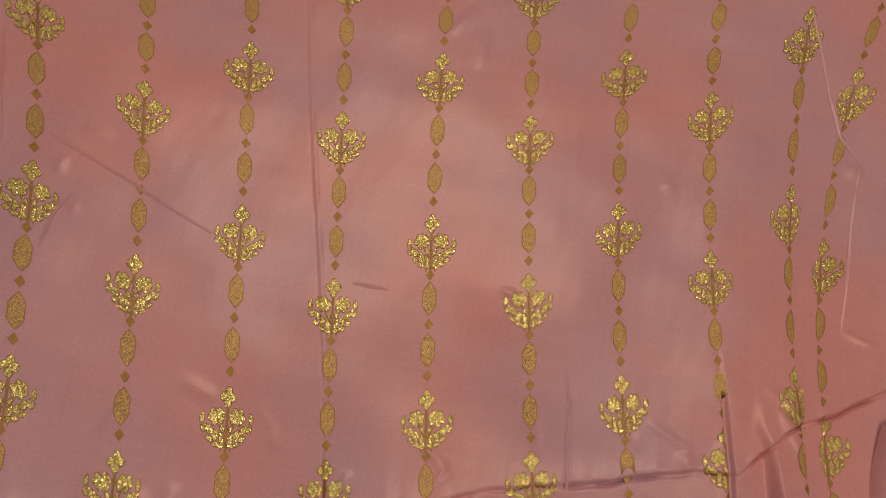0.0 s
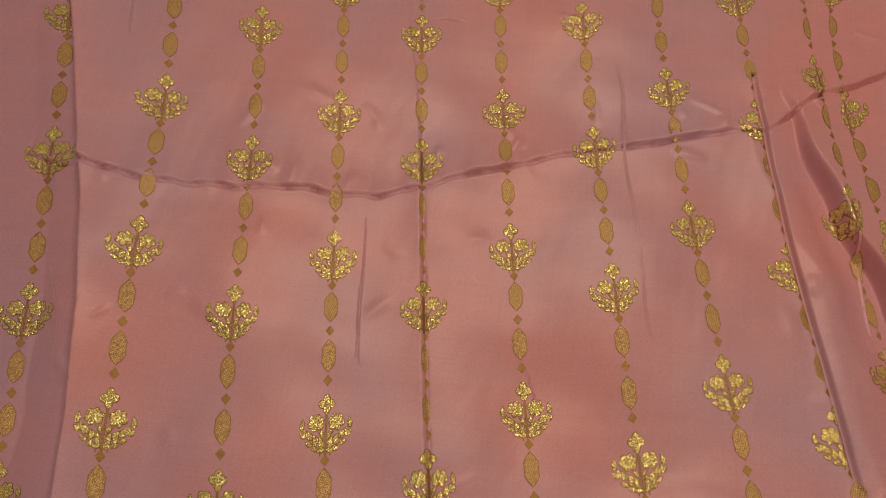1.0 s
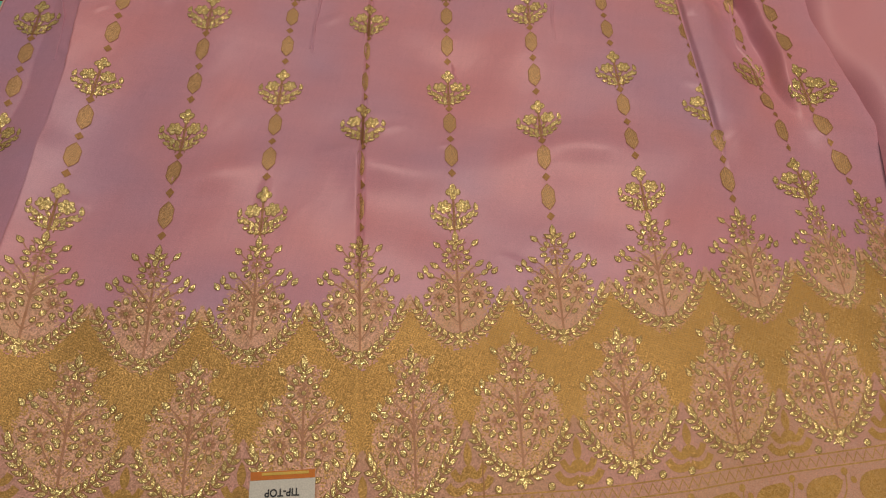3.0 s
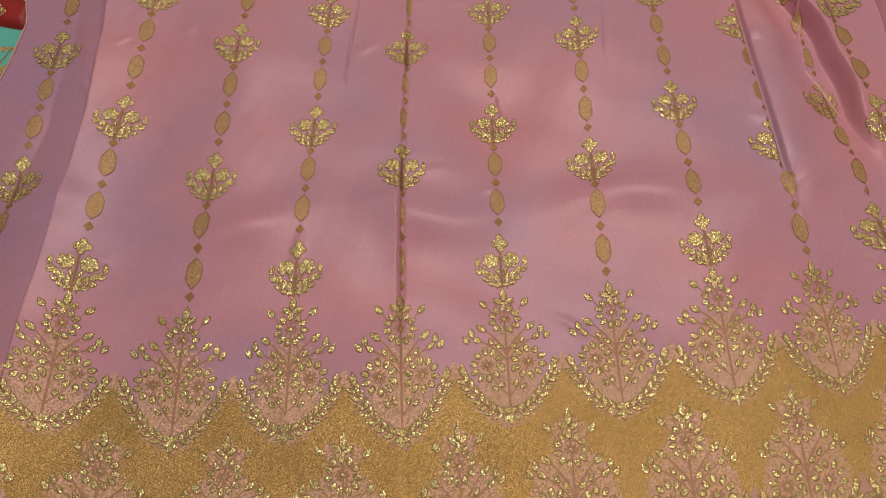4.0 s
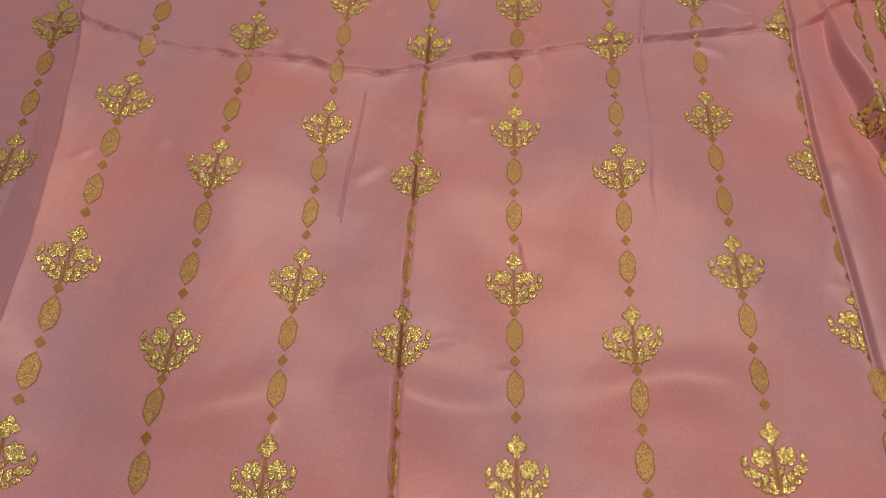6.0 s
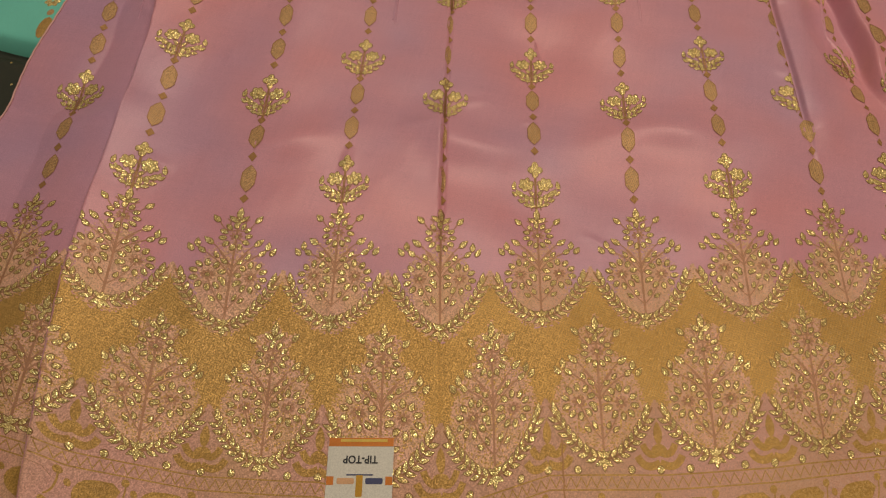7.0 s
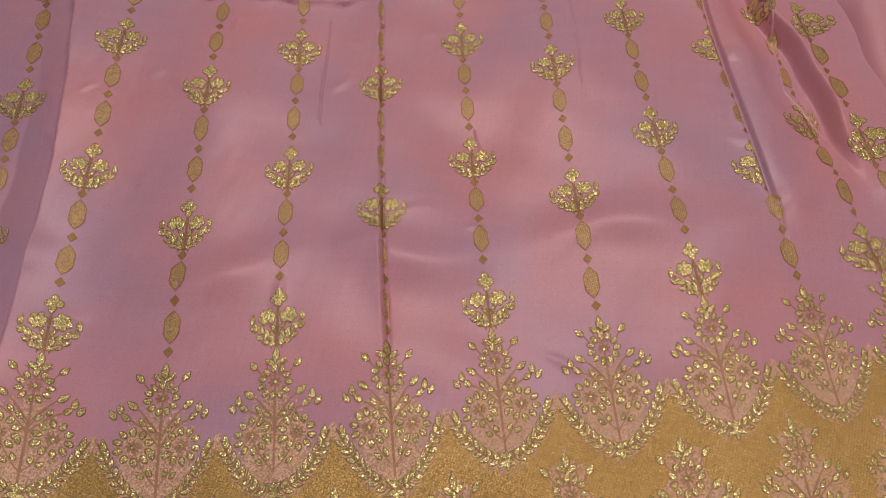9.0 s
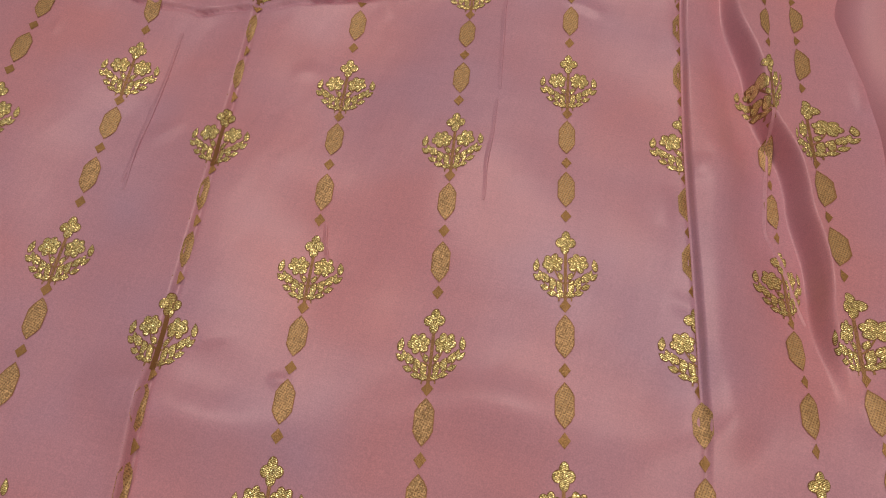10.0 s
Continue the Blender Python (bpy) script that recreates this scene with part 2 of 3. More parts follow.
# ---- the lie of the cloth ----
# Eleven stripes run up the cloth; along each, x and y are cubics of v, the length above the border trees' tips.
STRIPES = np.array([
    (-0.2569, -0.1285, -0.0946, -0.0, -0.0091, 0.9644, 0.1171, -0.0),
    (-0.1578, -0.1806, 0.2045, -0.2364, -0.0009, 1.0144, -0.0079, 0.0457),
    (-0.0507, -0.1847, 0.1072, -0.1093, -0.0009, 1.0033, 0.0336, -0.0293),
    (0.0347, -0.1929, 0.1115, -0.084, 0.0239, 1.0102, -0.0776, 0.0604),
    (0.1233, -0.2191, 0.1357, -0.0733, 0.0409, 1.0394, -0.2243, 0.1623),
    (0.2064, -0.2006, 0.0478, 0.0155, 0.066, 0.9916, -0.1256, 0.1059),
    (0.2939, -0.1895, 0.0153, 0.0362, 0.0844, 0.9892, -0.1199, 0.0772),
    (0.3785, -0.2008, -0.0386, 0.1207, 0.1091, 0.984, -0.1389, 0.1246),
    (0.4594, -0.1896, -0.065, 0.1422, 0.1276, 0.9676, -0.0636, 0.0654),
    (0.5266, -0.2263, -0.015, 0.1721, 0.1478, 0.9272, -0.1255, 0.2437),
    (0.5685, -0.3366, 0.0815, 0.2415, 0.1661, 0.9282, -0.1178, 0.2133),
])
GAP = 0.092
PERIOD = 0.164


def lay(u, v):
    """Where the cloth's point (u stripes across, v metres up) lies on the counter."""
    u, v = np.asarray(u, float), np.asarray(v, float)
    i = np.clip(np.floor(u).astype(int), 0, 9)
    f = np.minimum(u - i, 1)[..., None]
    past = np.maximum(u - 10, 0)
    c = STRIPES[i] * (1 - f) + STRIPES[i + 1] * f
    w = np.minimum(v, 0.95)
    p = np.stack([w * 0 + 1, w, w * w, w * w * w], -1)
    return (c[..., :4] * p).sum(-1) - 0.12 * (v - w) + 0.088 * past, (c[..., 4:] * p).sum(-1) + 0.9 * (v - w) + 0.022 * past


def ease(x, a, b):
    t = np.clip((np.asarray(x, float) - a) / (b - a), 0, 1)
    return t * t * (3 - 2 * t)


def pleat_line(v):
    """The edge of the folded-over front panel, between the first two stripes."""
    return np.interp(v, (-0.34, -0.25, -0.1, 0.0, 0.1, 0.2, 0.3, 0.4, 0.5, 0.65, 1.0), (0.76, 0.72, 0.63, 0.63, 0.64, 0.62, 0.55, 0.42, 0.24, 0.02, -0.15))


def ripple(x, y, seed):
    """Smooth random swell from a few waves."""
    rng = np.random.RandomState(seed)
    out = np.zeros_like(x)
    for _ in range(7):
        a, k, p = rng.uniform(0, 6.28), rng.uniform(0.6, 1.6), rng.uniform(0, 6.28)
        out += np.sin((x * math.cos(a) + y * math.sin(a)) * k + p)
    return out / 4


CREASE_X = (-0.40, -0.304, -0.223, -0.132, -0.067, -0.033, 0.004, 0.047, 0.094, 0.142, 0.195, 0.279, 0.345, 0.379, 0.42, 0.6)
CREASE_Y = (0.46, 0.447, 0.433, 0.437, 0.446, 0.443, 0.447, 0.462, 0.484, 0.502, 0.519, 0.537, 0.557, 0.558, 0.60, 0.70)
TUCKS = [
    ((3.36, 0.399), (3.32, 0.316), (3.29, 0.253)),
    ((6.45, 0.539), (6.35, 0.438), (6.38, 0.351)),
    ((6.36, 0.34), (6.33, 0.29), (6.31, 0.249)),
    ((5.06, 0.231), (5.13, 0.198)),
    ((0.62, 0.667), (0.62, 0.627), (0.62, 0.594)),
    ((1.15, 0.742), (1.94, 0.721), (2.72, 0.683)),
    ((6.41, 0.568), (6.44, 0.517), (6.41, 0.473)),
    ((9.03, 0.874), (9.61, 0.792), (10.29, 0.726)),
    ((1.38, 0.695), (1.23, 0.673), (1.13, 0.641)),
    ((0.75, 0.83), (0.74, 0.777), (0.76, 0.726)),
    ((4.2, 0.652), (4.56, 0.644)),
    ((0.16, 0.343), (0.31, 0.3), (0.36, 0.235)),
    ((9.03, 0.333), (8.88, 0.235), (9.31, 0.157)),
    ((3.3, 0.326), (3.32, 0.247)),
    ((10.28, 0.72), (10.32, 0.638), (10.25, 0.565)),
]


RIDGE_Y = (0.15, 0.20, 0.281, 0.318, 0.365, 0.393, 0.443, 0.505, 0.60)
RIDGE_A = (0.470, 0.462, 0.443, 0.437, 0.429, 0.426, 0.420, 0.401, 0.375)
RIDGE_B = (0.552, 0.537, 0.514, 0.505, 0.491, 0.481, 0.457, 0.430, 0.398)
HILLS = [(1, 0.37, 0.011), (1, 0.62, 0.011), (2, 0.0, 0.011), (2, 0.156, 0.010), (2, 0.32, 0.012), (2, 0.812, 0.008), (3, 0.048, 0.009), (3, 0.212, -0.004),
         (4, 0.32, -0.009), (4, 0.484, -0.010), (5, 0.0, -0.010), (5, 0.212, -0.020), (5, 0.376, -0.014), (5, 0.54, -0.010), (6, 0.156, -0.010),
         (6, 0.484, -0.010), (6, 0.648, 0.008), (7, 0.048, 0.006), (8, 0.484, 0.006)]


def cloth_height(u, v):
    x, y = lay(u, v)
    h = 0.0034 * ripple(x * 26, y * 22, 3) + 0.0010 * ripple(x * 90, y * 60, 5) + 0.00008 * ripple(x * 330, y * 210, 8)
    # billows just above the border
    h += 0.006 * np.exp(-((v - 0.085 - 0.012 * np.sin(u * 2.3)) / 0.022) ** 2) * (0.55 + 0.45 * np.sin(u * 3.1 + 0.8))
    # the panel folded over its neighbour
    d = (u - pleat_line(v)) * GAP
    h += np.where(d > 0, 0.017 * np.exp(-d / 0.045) + 0.003, 0.0) * ease(d, -0.001, 0.003)
    h += np.where(d < 0, -0.007 * np.exp(d / 0.020) + 0.28 * np.maximum(d, -0.08), 0)
    # the crease across, from folding
    d = y - np.interp(x, CREASE_X, CREASE_Y) + 0.0016 * ripple(x * 120, x * 0, 11) + 0.0011 * ripple(x * 300, x * 0, 15)
    sharp = 0.40 + 0.75 * ripple(x * 60, x * 0, 12) + 0.3 * np.sin(x * 210)
    h += np.where(d > 0, (0.0035 + 0.003 * np.clip(sharp, 0, 1)) * np.exp(-d / 0.024), 0.002 * np.exp(d / 0.012)) * ease(np.abs(d), 0, 0.003)
    h -= 0.0058 * np.clip(sharp, 0.0, 1.0) * np.exp(-(d / 0.0022) ** 2)
    # the seam down the fifth stripe, pinched above the border
    d = (u - 4 + 0.4 * ease(v, 0.45, 0.95)) * GAP
    deep = 0.0007 + 0.0017 * ease(v, -0.06, 0.03) * (1 - 0.85 * ease(v, 0.42, 0.58)) + 0.0045 * np.exp(-((v - 0.06) / 0.05) ** 2)
    pucker = 1 + 0.6 * ripple(v * 160, v * 0, 19)
    h += deep * (np.exp(np.minimum(d, 0) / 0.022) * (1 - ease(d, -0.004, 0.004)) - 0.5 * np.exp(-np.maximum(d, 0) / 0.03) * ease(d, -0.004, 0.004))
    h -= 0.8 * deep * pucker * np.exp(-((d - 0.0008) / 0.0018) ** 2)
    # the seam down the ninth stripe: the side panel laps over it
    d = (u - 8.03) * GAP
    low = ease(v, 0.02, 0.14) * (1 - ease(v, 0.45, 0.58))
    h += 0.0034 * ease(d, -0.0005, 0.004) * low * np.exp(-np.maximum(d, 0) / 0.05) - 0.002 * np.exp(-((d + 0.002) / 0.002) ** 2) * low
    # the loose folds beside it: a soft ridge, a shaded valley and a lapping ridge
    up = ease(y, 0.16, 0.26) * (1 - ease(y, 0.55, 0.66))
    d = x - np.interp(y, RIDGE_Y, RIDGE_A)
    h += 0.005 * np.exp(-(d / 0.016) ** 2) * up
    d = x - np.interp(y, RIDGE_Y, RIDGE_B) + 0.004 * ripple(x * 30, y * 60, 17)
    up = ease(y, 0.24, 0.33) * (1 - ease(y, 0.50, 0.64))
    h -= 0.011 * ease(d, -0.055, -0.02) * (1 - ease(d, -0.007, 0.004)) * up
    h += 0.015 * ease(d, -0.006, 0.006) * (0.35 + 0.65 * np.exp(-np.maximum(d, 0) / 0.045)) * up
    # gentle hills and hollows
    for col, high, dz in HILLS:
        h += 0.6 * dz * np.exp(-((u - col) / 0.75) ** 2 - ((v - high) / 0.085) ** 2)
    # small wrinkles
    wr = np.random.RandomState(21)
    for _ in range(70):
        x0, y0, a, n = wr.uniform(-0.3, 0.6), wr.uniform(-0.25, 1.0), wr.uniform(0, 3.14), wr.uniform(0.015, 0.05)
        if _ < 20:
            y0 = np.interp(x0, CREASE_X, CREASE_Y) + wr.uniform(-0.03, 0.03)
        ax, ay = n * math.cos(a), n * math.sin(a)
        t = np.clip(((x - x0) * ax + (y - y0) * ay) / (n * n), 0, 1)
        q = np.hypot(x - x0 - t * ax, y - y0 - t * ay)
        h += wr.uniform(0.0007, 0.0020) * np.exp(-(q / wr.uniform(0.0034, 0.0075)) ** 2) * np.sin(np.pi * np.clip(t, 0.02, 0.98))
    h -= 0.05 * ease(v, 1.13, 1.2)
    # the side panel rests on the garments beneath it
    rest = -0.034 + 0.0235 * ease(y, 0.02, 0.165) * ease(-x, 0.20, 0.30)
    return np.where(v < 1.12, np.maximum(h, rest), np.maximum(h, -0.0435))


def side_edge(v):
    """The cut side edge of the side panel."""
    return np.interp(v, (-0.33, 0.0, 0.1, 0.2, 0.28, 0.34, 0.38, 0.42, 0.46, 0.6, 0.8, 1.2), (-1.0, -0.90, -0.76, -0.62, -0.48, -0.42, -0.52, -0.78, -1.1, -1.5, -1.5, -1.4))


U0, U1, V0, V1 = -1.55, 12.6, -0.326, 1.22
NU, NV = 860, 900
GU, GV = np.linspace(U0, U1, NU), np.linspace(V0, V1, NV)
UU, VV = np.meshgrid(GU, GV)
HH = cloth_height(UU, VV)


def on_cloth(u, v, lift):
    """Points on the cloth, lifted off it."""
    u, v = np.asarray(u, float), np.asarray(v, float)
    x, y = lay(u, v)
    a = np.clip((u - U0) / (U1 - U0) * (NU - 1), 0, NU - 1.001)
    b = np.clip((v - V0) / (V1 - V0) * (NV - 1), 0, NV - 1.001)
    i, j = a.astype(int), b.astype(int)
    a, b = a - i, b - j
    z = (HH[j, i] * (1 - a) + HH[j, i + 1] * a) * (1 - b) + (HH[j + 1, i] * (1 - a) + HH[j + 1, i + 1] * a) * b
    return np.stack([x, y, z + lift], -1)


garment = tagged(new("kurta"), "pink shot-silk kurta with gold woven stripes and border, lying spread","kurta")
SIDE = side_edge(VV)
gx, gy = lay(np.maximum(UU, SIDE), VV)
index = np.arange(NU * NV).reshape(NV, NU)
quads = np.stack([index[:-1, :-1], index[:-1, 1:], index[1:, 1:], index[1:, :-1]], -1)[(UU < SIDE - 1e-6)[:-1, 1:] == 0]
points = np.stack([gx, gy, HH], -1).reshape(-1, 3)
# Cloth left of the pleat takes the silk whose shade is in its colour
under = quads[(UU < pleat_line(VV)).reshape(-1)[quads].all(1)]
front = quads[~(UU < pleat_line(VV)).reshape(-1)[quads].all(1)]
for name, material, faces, label in (("fabric", SILK, front, "creased pink shot-silk fabric"), ("side_panel", SHADED_SILK, under, "pink silk side panel tucked under the front, its lavender sheen and shade painted in")):
    used = np.unique(faces)
    renumber = np.zeros(len(points), int)
    renumber[used] = np.arange(len(used))
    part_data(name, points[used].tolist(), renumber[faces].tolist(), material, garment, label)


class Weave:
    """Flat figures in a local frame (metres across, metres up) that are laid on the cloth at stripe u, length v."""

    def __init__(self, u, v, limit=None, wide=1.0, tall=1.0):
        self.wide, self.tall = wide, tall
        self.u, self.v, self.limit, self.verts, self.faces = u, v, limit, [], []
        self.rim_verts, self.rim_faces = [], []

    def place(self, points, lift):
        p = np.asarray(points, float)
        u, v = self.u + p[:, 0] * self.wide / GAP, self.v + p[:, 1] * self.tall
        if self.limit:
            u = self.limit(u, v)
        return on_cloth(u, v, np.asarray(lift)).tolist()

    def leaf(self, x, y, length, width, angle, rise=0.0007, tip=0.3):
        """A leaf or petal round (x, y); angle from upright, to the left."""
        n, c, s = 12, math.cos(angle), math.sin(angle)
        ring, rim = [], []
        for k in range(n):
            a = 2 * math.pi * k / n
            for out, grow in ((ring, 0.0), (rim, 0.0007)):
                q = math.cos(a) * (length / 2 + grow)
                w = math.sin(a) * (width / 2 + grow) * (1 - (1 - tip) * max(0, math.cos(a)) ** 1.3)
                out.append((x - s * q + c * w, y + c * q + s * w))
        self.fan(ring, (x, y), rise)
        base = len(self.rim_verts)
        self.rim_verts += self.place([(x, y), *rim], [0.00030] * (n + 1))
        self.rim_faces += [(base, base + 1 + k, base + 1 + (k + 1) % n) for k in range(n)]

    def fan(self, ring, middle, rise=0.0008, edge=0.00042):
        base, n = len(self.verts), len(ring)
        self.verts += self.place([middle, *ring], [rise] + [edge] * n)
        self.faces += [(base, base + 1 + k, base + 1 + (k + 1) % n) for k in range(n)]

    def ribbon(self, path, width, lift=0.0003):
        """A thin thread line along a path."""
        p = np.asarray(path, float)
        t = np.gradient(p, axis=0)
        t /= np.linalg.norm(t, axis=1)[:, None] + 1e-9
        side = np.stack([-t[:, 1], t[:, 0]], 1) * width / 2
        base = len(self.verts)
        self.verts += self.place(np.concatenate([p - side, p + side]), [lift] * (2 * len(p)))
        n = len(p)
        self.faces += [(base + k, base + k + 1, base + n + k + 1, base + n + k) for k in range(n - 1)]

    def make(self, name, material, parent, label=""):
        ob = part_data(name, self.verts, self.faces, material, parent, label)
        if material is ZARI:
            # the outline lies beside its leaves, no deeper in the tree than a part of a part
            part_data("outline", self.rim_verts, self.rim_faces, HALO, ob if parent is garment else parent)
        return ob


def split_leaves(w, ob):
    """Each leaf on a part as a part of its own, on its outline."""
    fan = [(0, 1 + k, 1 + (k + 1) % 12) for k in range(12)]
    fans = fan + [(a + 13, b + 13, c + 13) for a, b, c in fan]
    for start in range(0, len(w.verts), 13):
        leaf = part_data("leaf", w.verts[start:start + 13] + w.rim_verts[start:start + 13], fans, ZARI, ob)
        leaf.data.materials.append(HALO)
        leaf.data.polygons.foreach_set("material_index", [0] * 12 + [1] * 12)


def curve(a, b, c, n=8):
    """Points along a bent line from a by b to c."""
    t = np.linspace(0, 1, n)[:, None]
    a, b, c = (np.asarray(q, float) for q in (a, b, c))
    return (1 - t) ** 2 * a + 2 * t * (1 - t) * b + t * t * c


def left_limit(u, v):
    return np.minimum(u, pleat_line(v) - 0.02)


def seam_limit(u, v):
    return np.where((v > 0.1) & (v < 0.52), np.minimum(u, 7.99), u)


SPAN = {8: 1.15, 9: 1.5, 10: 1.6}


def span(u, v):
    """How much wider a motif is drawn where the loose folds squeeze the stripes."""
    return 1 + (SPAN.get(u, 1.0) - 1) * (1 - float(ease(v, 0.3, 0.5)))


def flower_motif(u, v, rng, limit=None):
    """A small plant: stem, three blossoms and two sprays of leaves; v is its top blossom's middle."""
    v = v - 0.003
    s = Weave(u, v, limit, 0.74 * span(u, v), 0.90)
    s.ribbon(curve((0, -0.051), (0, -0.03), (0, -0.006)), 0.0032)
    for k in (-1, 1):
        s.ribbon(curve((0, -0.036), (k * 0.006, -0.033), (k * 0.011, -0.022)), 0.0013)
        s.ribbon(curve((0, -0.045), (k * 0.016, -0.044), (k * 0.0255, -0.026)), 0.0013)
        s.ribbon(curve((0, -0.047), (k * 0.007, -0.045), (k * 0.006, -0.050), 6), 0.0015)
    stem = s.make("flower_motif", STEM, garment)
    w = Weave(u, v, limit, 0.74 * span(u, v), 0.90)
    # the top blossom has four petals, the side ones five round a tilted face
    for a in range(4):
        t = a * math.pi / 2 + rng.uniform(-0.1, 0.1)
        w.leaf(-math.sin(t) * 0.0056, 0.001 + math.cos(t) * 0.0056, 0.0084, 0.0080, t, 0.0008, 0.85)
    w.leaf(0, 0.001, 0.0032, 0.0032, 0, 0.001, 1)
    for k in (-1, 1):
        for a in range(6):
            t = a * math.pi / 3 + 0.3 * k + rng.uniform(-0.12, 0.12)
            w.leaf(k * 0.0124 - math.sin(t) * 0.0066, -0.0172 + math.cos(t) * 0.0050, 0.0070, 0.0066, t, 0.0008, 0.9)
        w.leaf(k * 0.0124, -0.0172, 0.0064, 0.0072, 0.4 * k, 0.001, 1)
        for n in range(8):
            f, out = n / 7, n % 2 == 0
            q = (1 - f) ** 2 * np.array((0.0040, -0.0425)) + 2 * f * (1 - f) * np.array((0.0165, -0.0425)) + f * f * np.array((0.0305, -0.0205))
            off = 0.0026 if out else -0.0028
            ang = -k * (1.3 - 0.9 * f + (0.40 if out else -0.55))
            grow = 1.25 if n == 7 else 1.0
            w.leaf(k * (q[0] + off * 0.6 + rng.uniform(-0.0004, 0.0004)), q[1] - off * 0.8, 0.0084 * grow, 0.0044 * grow, ang)
        w.leaf(k * 0.0050, -0.0285, 0.0070, 0.0042, -k * 0.5)
        w.leaf(k * 0.0058, -0.0360, 0.0090, 0.0048, -k * 0.45)
        w.leaf(k * 0.0120, -0.0330, 0.0090, 0.0048, -k * 0.6)
        w.leaf(k * 0.0185, -0.0295, 0.0088, 0.0048, -k * 0.5)
        w.leaf(k * 0.0245, -0.0265, 0.0080, 0.0044, -k * 0.3)
        w.leaf(k * 0.0060, -0.0205, 0.0060, 0.0040, -k * 0.3)
    w.make("blossoms", ZARI, stem, "glittering gold thread blossoms and leaves")


def oval_motif(u, v, limit=None):
    wide = 0.5 if u == 4 and v < 0.42 else span(u, v)
    w = Weave(u, v, limit, wide)
    a, b = 0.0154, 0.0063
    rim = [(0, a), (-b * 0.62, a * 0.70), (-b, a * 0.42), (-b, -a * 0.42), (-b * 0.62, -a * 0.70), (0, -a), (b * 0.62, -a * 0.70), (b, -a * 0.42), (b, a * 0.42), (b * 0.62, a * 0.70)]
    w.fan(rim, (0, 0), 0.00055)
    ob = w.make("oval_motif", DULL, garment)
    if wide < 1 or (u == 8 and 0.08 < v < 0.54):
        return
    e = Weave(u, v, limit, wide)
    e.ribbon([*rim, rim[0], rim[1]], 0.0007, 0.0006)
    e.make("outline", EDGE, ob)


def diamond_motif(u, v, limit=None):
    w = Weave(u, v, limit)
    w.fan([(0, 0.0052), (-0.0042, 0), (0, -0.0052), (0.0042, 0)], (0, 0), 0.0005)
    w.make("diamond_motif", STEM2, garment)


STEM2 = make_material("brown_gold_thread", (0.45, 0.23, 0.08), 0.42, metal=0.4, scale=80, fine=1400, bump=0.4)


def rosette(w, x, y, r, n, rng):
    for k in range(n):
        a = 2 * math.pi * k / n + 0.1
        w.leaf(x - math.sin(a) * r, y + math.cos(a) * r, r * 0.54, r * 0.36, a + rng.uniform(-0.15, 0.15), 0.0007, 0.8)
    w.leaf(x, y, r * 0.3, r * 0.3, 0, 0.0008, 1)


def tree_motif(u, v, stretch, rng, limit=None):
    """A flowering tree of the border; v is its tip."""
    k = stretch
    s = Weave(u, v, limit)
    s.ribbon(curve((0, -0.108 * k), (0, -0.07 * k), (0, -0.014 * k)), 0.0019)
    for d in (-1, 1):
        s.ribbon(curve((0, -0.096 * k), (d * 0.012, -0.085 * k), (d * 0.018, -0.067 * k)), 0.0011)
        s.ribbon(curve((0, -0.066 * k), (d * 0.008, -0.052 * k), (d * 0.028, -0.043 * k)), 0.0013)
        s.ribbon(curve((0, -0.062 * k), (d * 0.005, -0.050 * k), (d * 0.012, -0.043 * k)), 0.0011)
        s.ribbon(curve((0, -0.058 * k), (d * 0.006, -0.046 * k), (d * 0.018, -0.036 * k)), 0.0011)
        s.ribbon(curve((0, -0.020 * k), (d * 0.010, -0.026 * k), (d * 0.0155, -0.013 * k)), 0.0011)
        s.ribbon(curve((d * 0.008, -0.021 * k), (d * 0.004, -0.012 * k), (d * 0.010, -0.010 * k)), 0.0012)
        for a in range(8):
            t = a * math.pi / 4
            s.leaf(d * 0.0178 - math.sin(t) * 0.0042, -0.067 * k + math.cos(t) * 0.0034, 0.0033, 0.0022, t, 0.0004, 0.9)
    for a in range(8):
        t = a * math.pi / 4
        s.leaf(-math.sin(t) * 0.0042, -0.027 * k + math.cos(t) * 0.0034, 0.0033, 0.0022, t, 0.0004, 0.9)
    stem = s.make("tree_motif", TREE, garment)
    w = Weave(u, v, limit)
    w.leaf(0, -0.003, 0.0133, 0.0055, 0)
    for d in (-1, 1):
        w.leaf(d * 0.0048, -0.0095, 0.0092, 0.0044, -d * 0.95)
        w.leaf(d * 0.0185, -0.011 * k, 0.0085, 0.0049, -d * 0.7)
        w.leaf(d * 0.0215, -0.034 * k, 0.0096, 0.0050, -d * 0.9)
        w.leaf(d * 0.0300, -0.0375 * k, 0.0081, 0.0047, -d * 0.1)
        w.leaf(d * 0.0350, -0.0430 * k, 0.0081, 0.0047, -d * 0.6)
        w.leaf(d * 0.0258, -0.0440 * k, 0.0077, 0.0044, -d * 0.9)
        rosette(w, d * 0.0178, -0.067 * k, 0.0118, 10, rng)
        w.leaf(d * 0.0068, -0.052 * k, 0.0066, 0.0037, -d * 1.0)
        w.leaf(d * 0.0135, -0.047 * k, 0.0063, 0.0035, -d * 0.6)
        w.leaf(d * 0.0050, -0.072 * k, 0.0059, 0.0034, -d * 0.4)
        w.leaf(d * 0.0060, -0.085 * k, 0.0063, 0.0035, -d * 0.4)
        w.leaf(d * 0.0120, -0.088 * k, 0.0063, 0.0035, -d * 0.9)
    w.leaf(0, -0.0135, 0.0051, 0.0030, 0)
    rosette(w, 0, -0.027 * k, 0.0112, 11, rng)
    w.make("leaves", ZARI, stem, "glittering gold thread leaves and rosettes")


